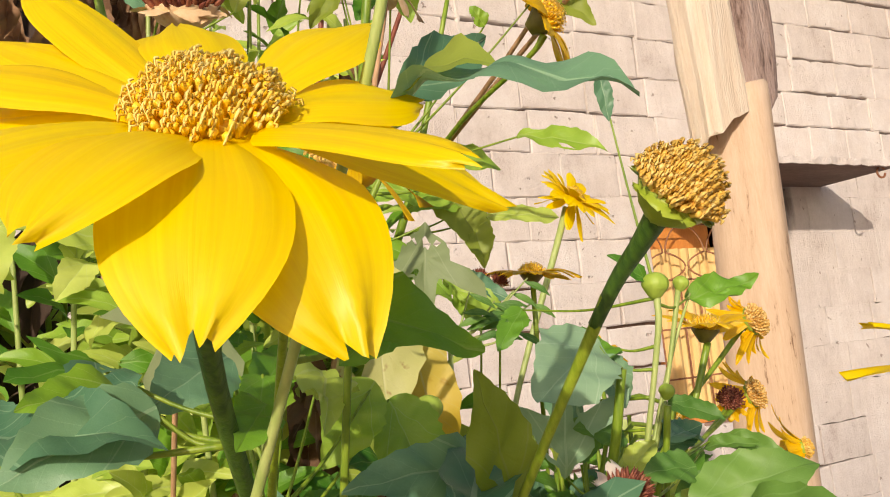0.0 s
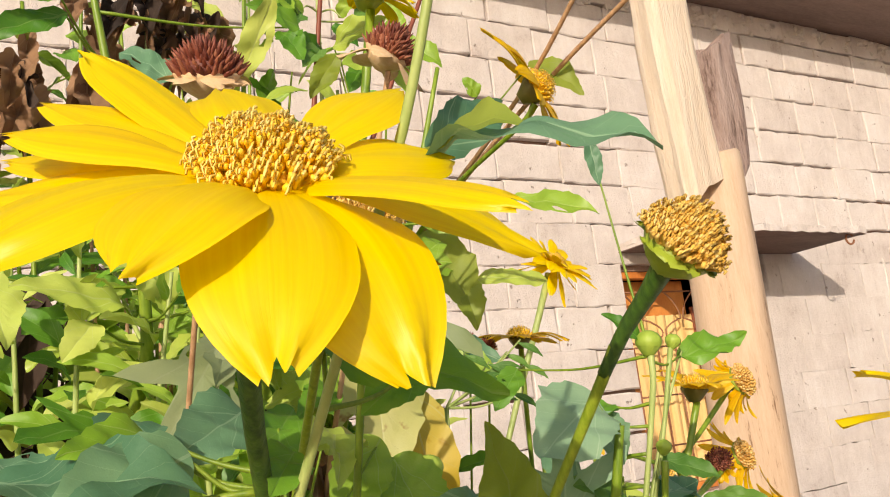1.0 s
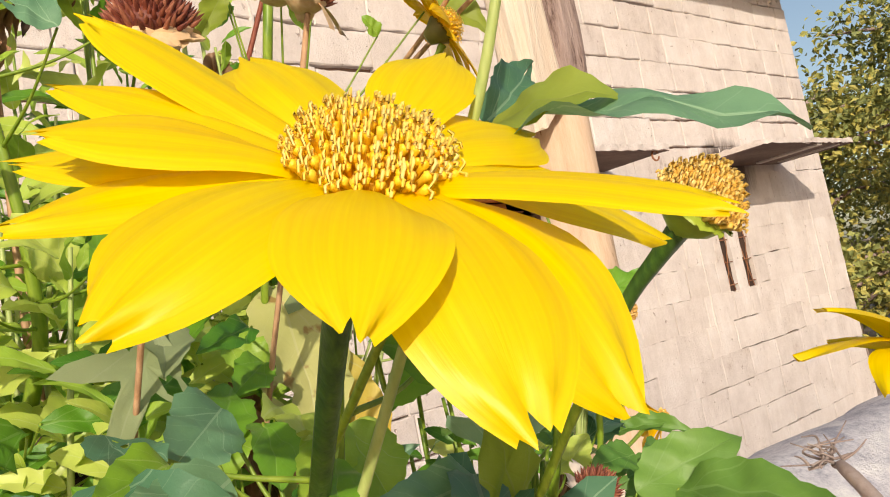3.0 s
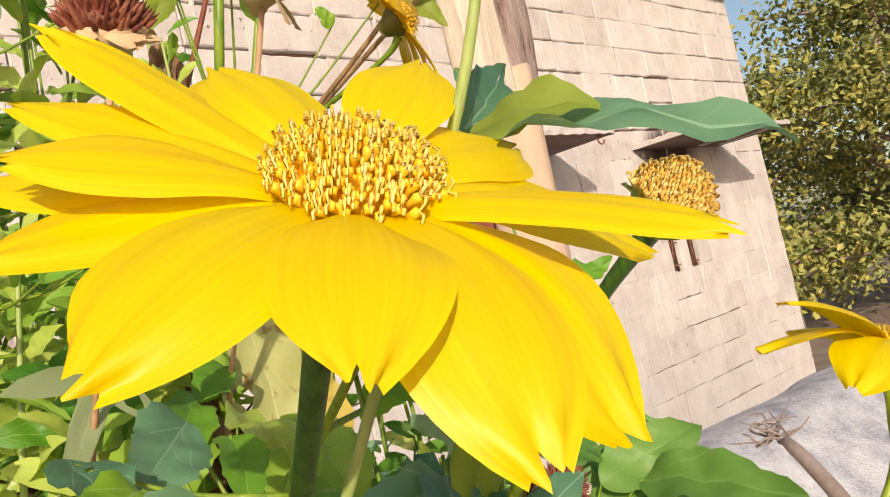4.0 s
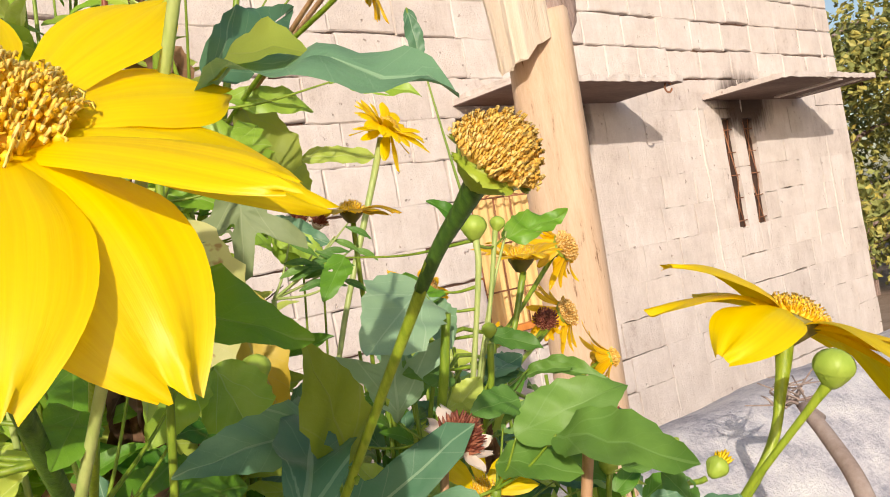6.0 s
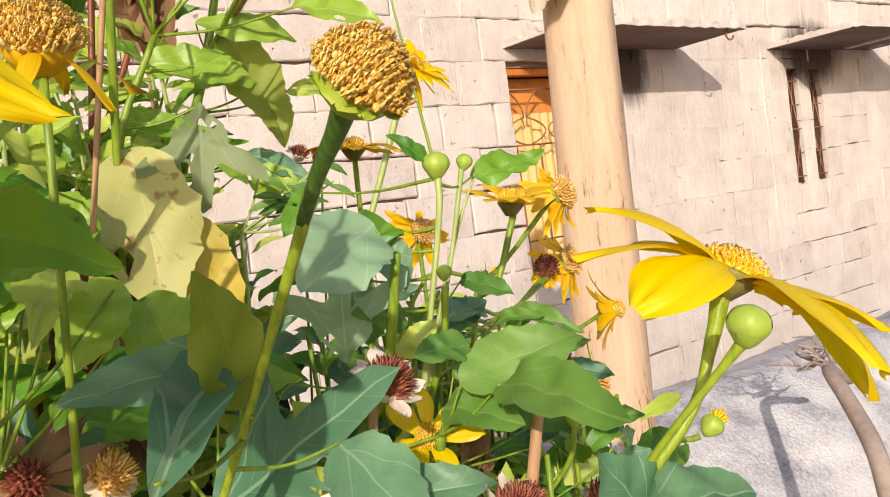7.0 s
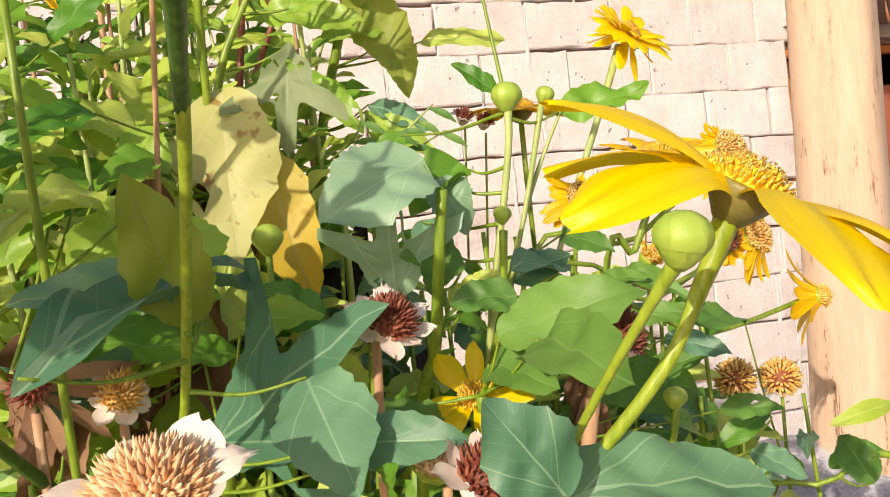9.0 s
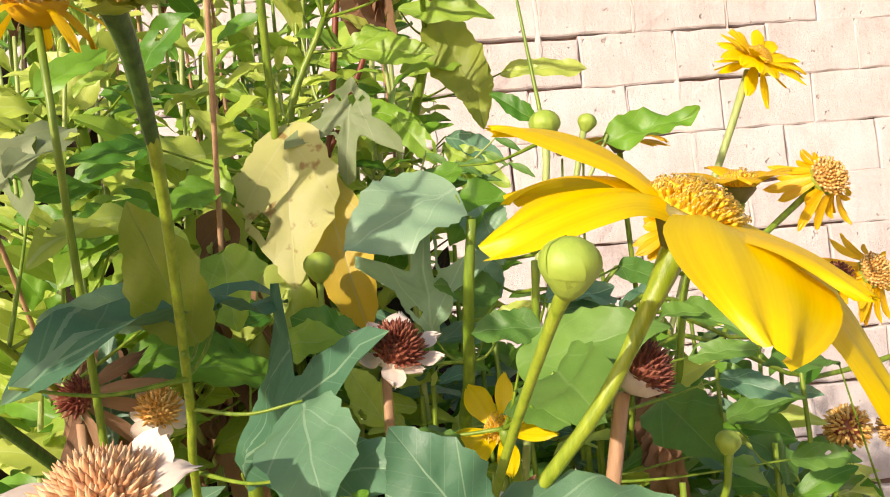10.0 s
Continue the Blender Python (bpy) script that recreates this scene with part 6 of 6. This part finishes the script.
# dead brush added in the heart of the hedge: brittle twigs with hanging leaves, near black in place of deep shade
for i in range(28):
    rg = random.Random(1700 + i)
    x, y = -0.22 + 0.0105 * i + rg.uniform(-0.02, 0.02), rg.uniform(0.46, 0.80)
    high = rg.uniform(1.02, 1.34) - 0.5 * max(0.0, x) if x < -0.13 else rg.uniform(0.98, 1.10)
    p = plant("dead brown stem with brittle twigs and leaves darkened as shade", x, y)
    way = smooth_line([(x, y, GROUND - 0.02), (x + rg.uniform(-0.03, 0.03), y, high * 0.5), (x + rg.uniform(-0.06, 0.06), y - 0.02, high)], 8)
    v, f = tube_data(way, [0.004, 0.003, 0.0016], 6)
    put_mesh("stem", v, f, "dead_twig", p)
    tv, tf = [], []
    for k in range(15):
        a = way[rg.randrange(len(way) // 2, len(way))] + Vector((0, 0, rg.uniform(-0.03, 0.03)))
        an = rg.uniform(0, math.tau)
        b = a + Vector((math.cos(an) * rg.uniform(0.04, 0.12), math.sin(an) * 0.06, rg.uniform(-0.05, 0.09)))
        v, f = tube_data(smooth_line([a, a.lerp(b, 0.5) + Vector((0, 0, rg.uniform(-0.01, 0.02))), b], 4), [0.0014, 0.0009, 0.0005], 5)
        tf += [tuple(n_ + len(tv) for n_ in q) for q in f]
        tv += v
        for m_ in range(2):
            q0 = a.lerp(b, rg.uniform(0.3, 1.0))
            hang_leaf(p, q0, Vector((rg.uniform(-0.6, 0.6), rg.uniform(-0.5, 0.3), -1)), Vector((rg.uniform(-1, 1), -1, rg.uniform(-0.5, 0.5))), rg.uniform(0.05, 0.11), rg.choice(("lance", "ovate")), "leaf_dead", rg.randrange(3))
    tagged(put_mesh("twigs", tv, tf, "dead_twig", p), kind="stuff")

# shrivelled dark leaves and fresh ones at the top of the hedge
crisp = plant("tall brown stem with a cluster of shrivelled dark leaves", -0.05, 0.62)
CRISP = [(-0.073, 0.5, 1.496), (-0.049, 0.5, 1.489), (-0.027, 0.5, 1.481), (-0.06, 0.5, 1.46), (-0.036, 0.5, 1.45), (-0.011, 0.5, 1.462), (-0.09, 0.5, 1.477), (-0.115, 0.5, 1.462), (-0.17, 0.5, 1.4)]
stem(crisp, [(-0.05, 0.62, GROUND), (-0.06, 0.56, 0.9), (-0.055, 0.52, 1.50), (-0.05, 0.51, 1.62)], [0.005, 0.0035, 0.0022, 0.0014], "stem_tan")
for i, q in enumerate(CRISP):
    rg = random.Random(2100 + i)
    for k in range(4):
        b = Vector(q) + Vector((rg.uniform(-0.014, 0.014), rg.uniform(-0.02, 0.02), rg.uniform(0.0, 0.03)))
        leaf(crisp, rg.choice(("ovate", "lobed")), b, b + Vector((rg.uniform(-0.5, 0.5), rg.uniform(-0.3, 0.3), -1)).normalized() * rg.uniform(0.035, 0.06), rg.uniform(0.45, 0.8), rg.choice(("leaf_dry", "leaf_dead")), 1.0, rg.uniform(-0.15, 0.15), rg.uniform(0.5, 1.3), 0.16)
crest = plant("tall green stem with pointed leaves at its top", 0.09, 0.60)
CREST = [(0.031, 0.47, 1.509), (0.061, 0.47, 1.486), (0.101, 0.47, 1.486), (0.144, 0.47, 1.505), (0.159, 0.47, 1.477), (0.075, 0.47, 1.448), (0.037, 0.47, 1.454), (0.12, 0.47, 1.442)]
stem(crest, [(0.09, 0.60, GROUND), (0.085, 0.54, 0.9), (0.085, 0.49, 1.46), (0.085, 0.48, 1.60)], [0.005, 0.0035, 0.0020, 0.0012], "stem_pale")
for i, q in enumerate(CREST):
    rg = random.Random(2200 + i)
    root = Vector((0.085, 0.485, q[2] + 0.01))
    stem(crest, [root, root.lerp(Vector(q), 0.6) + Vector((0, 0, 0.006)), q], [0.0010, 0.0007], "stem_pale")
    for k in range(2):
        b = Vector(q) + Vector((rg.uniform(-0.006, 0.006), rg.uniform(-0.01, 0.01), rg.uniform(-0.006, 0.006)))
        leaf(crest, rg.choice(("ovate", "lance")), b, b + Vector((rg.uniform(-0.8, 0.8), -0.3, rg.uniform(-0.9, 0.2))).normalized() * rg.uniform(0.030, 0.050), rg.uniform(0.4, 0.6), rg.choice(("leaf_fresh", "leaf_fresh", "leaf_green", "leaf_mid")), 1.0, 0.05, 0.3, 0.06)

# withered leaves hanging in the hedge
for i, (x, y, z, ln) in enumerate(((-0.02, 0.30, 1.10, 0.10), (-0.03, 0.33, 1.05, 0.09), (-0.06, 0.52, 1.48, 0.09), (-0.12, 0.50, 1.42, 0.085), (-0.16, 0.56, 1.45, 0.08), (-0.09, 0.54, 1.44, 0.075), (-0.20, 0.52, 1.41, 0.08), (-0.27, 0.42, 1.08, 0.12), (-0.08, 0.25, 1.02, 0.07), (0.02, 0.36, 1.12, 0.08), (0.09, 0.46, 1.36, 0.10), (0.25, 0.32, 0.97, 0.06), (0.13, 0.16, 0.94, 0.05))):
    rg = random.Random(900 + i)
    p = plant("withered brown stem with shrivelled hanging leaves", x + 0.02, y + 0.1)
    stem(p, [(x + 0.02, y + 0.1, GROUND - 0.02), (x + 0.015, y + 0.06, z * 0.6), (x, y + 0.01, z + 0.015)], [0.003, 0.002, 0.0012], "stem_tan")
    for k in range(7):
        a = rg.uniform(0, math.tau)
        b = Vector((x, y, z + rg.uniform(-0.04, 0.03)))
        leaf(p, "ovate", b, b + Vector((math.cos(a) * 0.25, math.sin(a) * 0.25, -1)).normalized() * ln * rg.uniform(0.7, 1.2), rg.uniform(0.3, 0.5), "leaf_dry", 1.0, rg.uniform(-0.1, 0.1), rg.uniform(0.5, 1.2), 0.10)

# ---- blocks of the wall ----


def block_mesh(w, h, seed, worn):
    """One block: a rough, uneven face with ragged edges standing proud of the mortar."""
    rg = random.Random(seed)
    d = 0.05
    m = max(2, int(w / 0.06))
    edge = [(-1 + 2 * i / m, -1) for i in range(m)] + [(1, -1), (1, 0)] + [(1 - 2 * i / m, 1) for i in range(m)] + [(-1, 1), (-1, 0)]
    n = len(edge)
    jag = [(rg.uniform(-0.004, 0.004), rg.uniform(-0.005, 0.005)) for _ in edge]
    verts = []
    for inset, y in ((0.0, d), (0.0, 0.0015 if worn else 0.006), (0.002 if worn else 0.007, 0.0)):
        verts += [Vector((x * (w / 2 - inset) + jx, y + rg.uniform(-0.002, 0.002) * (0.3 if worn else 1), z * (h / 2 - inset) + jz)) for (x, z), (jx, jz) in zip(edge, jag)]
    verts.append(Vector((0, -0.003, 0)))
    faces = []
    for k in range(2):
        for j in range(n):
            q = (j + 1) % n
            faces.append((k * n + j, k * n + q, (k + 1) * n + q, (k + 1) * n + j))
    faces += [(2 * n + j, 2 * n + (j + 1) % n, 3 * n) for j in range(n)]
    me = bpy.data.meshes.new("block")
    me.from_pydata(verts, [], faces)
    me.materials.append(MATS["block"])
    return me


joint_v, joint_f = [], []


def smear(x, z0, z1, wide, proud, seed):
    """An uneven upright ridge of mortar on the wall's face."""
    rg = random.Random(seed)
    n = max(4, int((z1 - z0) / 0.025))
    k = len(joint_v)
    w = wide
    for i in range(n + 1):
        z = z0 + (z1 - z0) * i / n
        w = min(wide * 1.6, max(wide * 0.45, w + rg.uniform(-0.4, 0.4) * wide))
        c = x + rg.uniform(-0.004, 0.004)
        taper = 0.35 if i in (0, n) else 1.0
        p = proud * rg.uniform(0.6, 1.3) * taper
        for u, y in ((-0.5, 0.012), (-0.22, -p), (0.2, -p * 0.8), (0.5, 0.012)):
            joint_v.append(Vector((c + u * w * taper, WALL_Y + y, z)))
    for i in range(n):
        for j in range(3):
            q = k + i * 4 + j
            joint_f.append((q, q + 1, q + 5, q + 4))


def in_opening(x, z0, z1):
    return any(a - 0.03 < x < b + 0.03 and z1 > c and z0 < d for a, b, c, d in OPENINGS)


BLOCKS = {}
rng = random.Random(5)
rest_v, rest_f = [], []
made = 0
row = -9
while 1.60 + COURSE * row < ROOF - 0.02:
    z0 = 1.60 + COURSE * row
    off = 0.0 if row % 2 else 0.2
    x = WX0 + off
    edges = []
    while x < WX1:
        wdt = rng.choice((0.40, 0.40, 0.40, 0.38, 0.34))
        edges.append((x, min(x + wdt, WX1)))
        x += wdt + 0.006
    for a, b in edges:
        if rng.random() < (0.5 if b < 3.55 else 0.25) and not in_opening(b, z0, z0 + COURSE) and b < WX1 - 0.05:
            drop = rng.choice((0.0, 0.0, 0.03, 0.10))
            smear(b + 0.003, max(GROUND, z0 - drop), min(z0 + COURSE - rng.uniform(0.0, 0.02), ROOF), rng.uniform(0.010, 0.034), rng.uniform(0.001, 0.005), int(b * 977 + row * 31))
        pieces = [(a, b, z0, min(z0 + COURSE, ROOF))]
        for hx0, hx1, hz0, hz1 in OPENINGS:
            out = []
            for pa, pb, pc, pd in pieces:
                if pb <= hx0 or pa >= hx1 or pd <= hz0 or pc >= hz1:
                    out.append((pa, pb, pc, pd))
                    continue
                if pa < hx0:
                    out.append((pa, hx0, pc, pd))
                if pb > hx1:
                    out.append((hx1, pb, pc, pd))
                if pc < hz0:
                    out.append((max(pa, hx0), min(pb, hx1), pc, hz0))
                if pd > hz1:
                    out.append((max(pa, hx0), min(pb, hx1), hz1, pd))
            pieces = out
        for pa, pb, pc, pd in pieces:
            worn = pa > 3.55 and pc < 1.9
            w, h = round(pb - pa - (-0.004 if worn else 0.004), 2), round(pd - pc - (rng.choice((-0.006, -0.006, -0.006, -0.004, 0.006, 0.012)) if worn else rng.choice((-0.004, 0.0, 0.002, 0.006, 0.012, 0.018, 0.026))), 3)
            if w < 0.03 or h < 0.02:
                continue
            k = (w, h, rng.randrange(4), worn)
            if k not in BLOCKS:
                BLOCKS[k] = block_mesh(w, h, int(w * 900 + h * 5000 + k[2]), k[3])
            place = Vector(((pa + pb) / 2, WALL_Y + rng.uniform(-0.004, 0.006) * (0.35 if worn else 1), (pc + pd) / 2))
            tilt = rng.uniform(-0.012, 0.012)
            if pa > 0.4 and pc > 0.1 and made < 300:
                ob = new("block", BLOCKS[k])
                ob.parent = wall
                ob.matrix_basis = Matrix.Translation(place) @ Matrix.Rotation(tilt, 4, "Z")
                made += 1
            else:
                n0 = len(rest_v)
                rest_v += [v.co + place for v in BLOCKS[k].vertices]
                rest_f += [tuple(i + n0 for i in q.vertices) for q in BLOCKS[k].polygons]
    row += 1
# spilt cement below the sunshades and rough filling under the roof
smear(5.045, 0.60, 1.86, 0.045, 0.006, 1)
smear(6.93, 0.60, 1.55, 0.045, 0.006, 2)
for i in range(260):
    rg = random.Random(i)
    x = rg.uniform(-1.0, WX1 - 0.05)
    z = ROOF - 0.015 - abs(rg.gauss(0, 0.05))
    smear(x, z - rg.uniform(0.02, 0.05), z, rg.uniform(0.03, 0.10), rg.uniform(0.008, 0.03), i + 9)
j_ob = put_mesh("mortar_joints", joint_v, joint_f, "joint", wall, smooth=False)
tagged(j_ob, kind="stuff")
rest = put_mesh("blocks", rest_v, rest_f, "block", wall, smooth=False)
tagged(rest, kind="stuff")
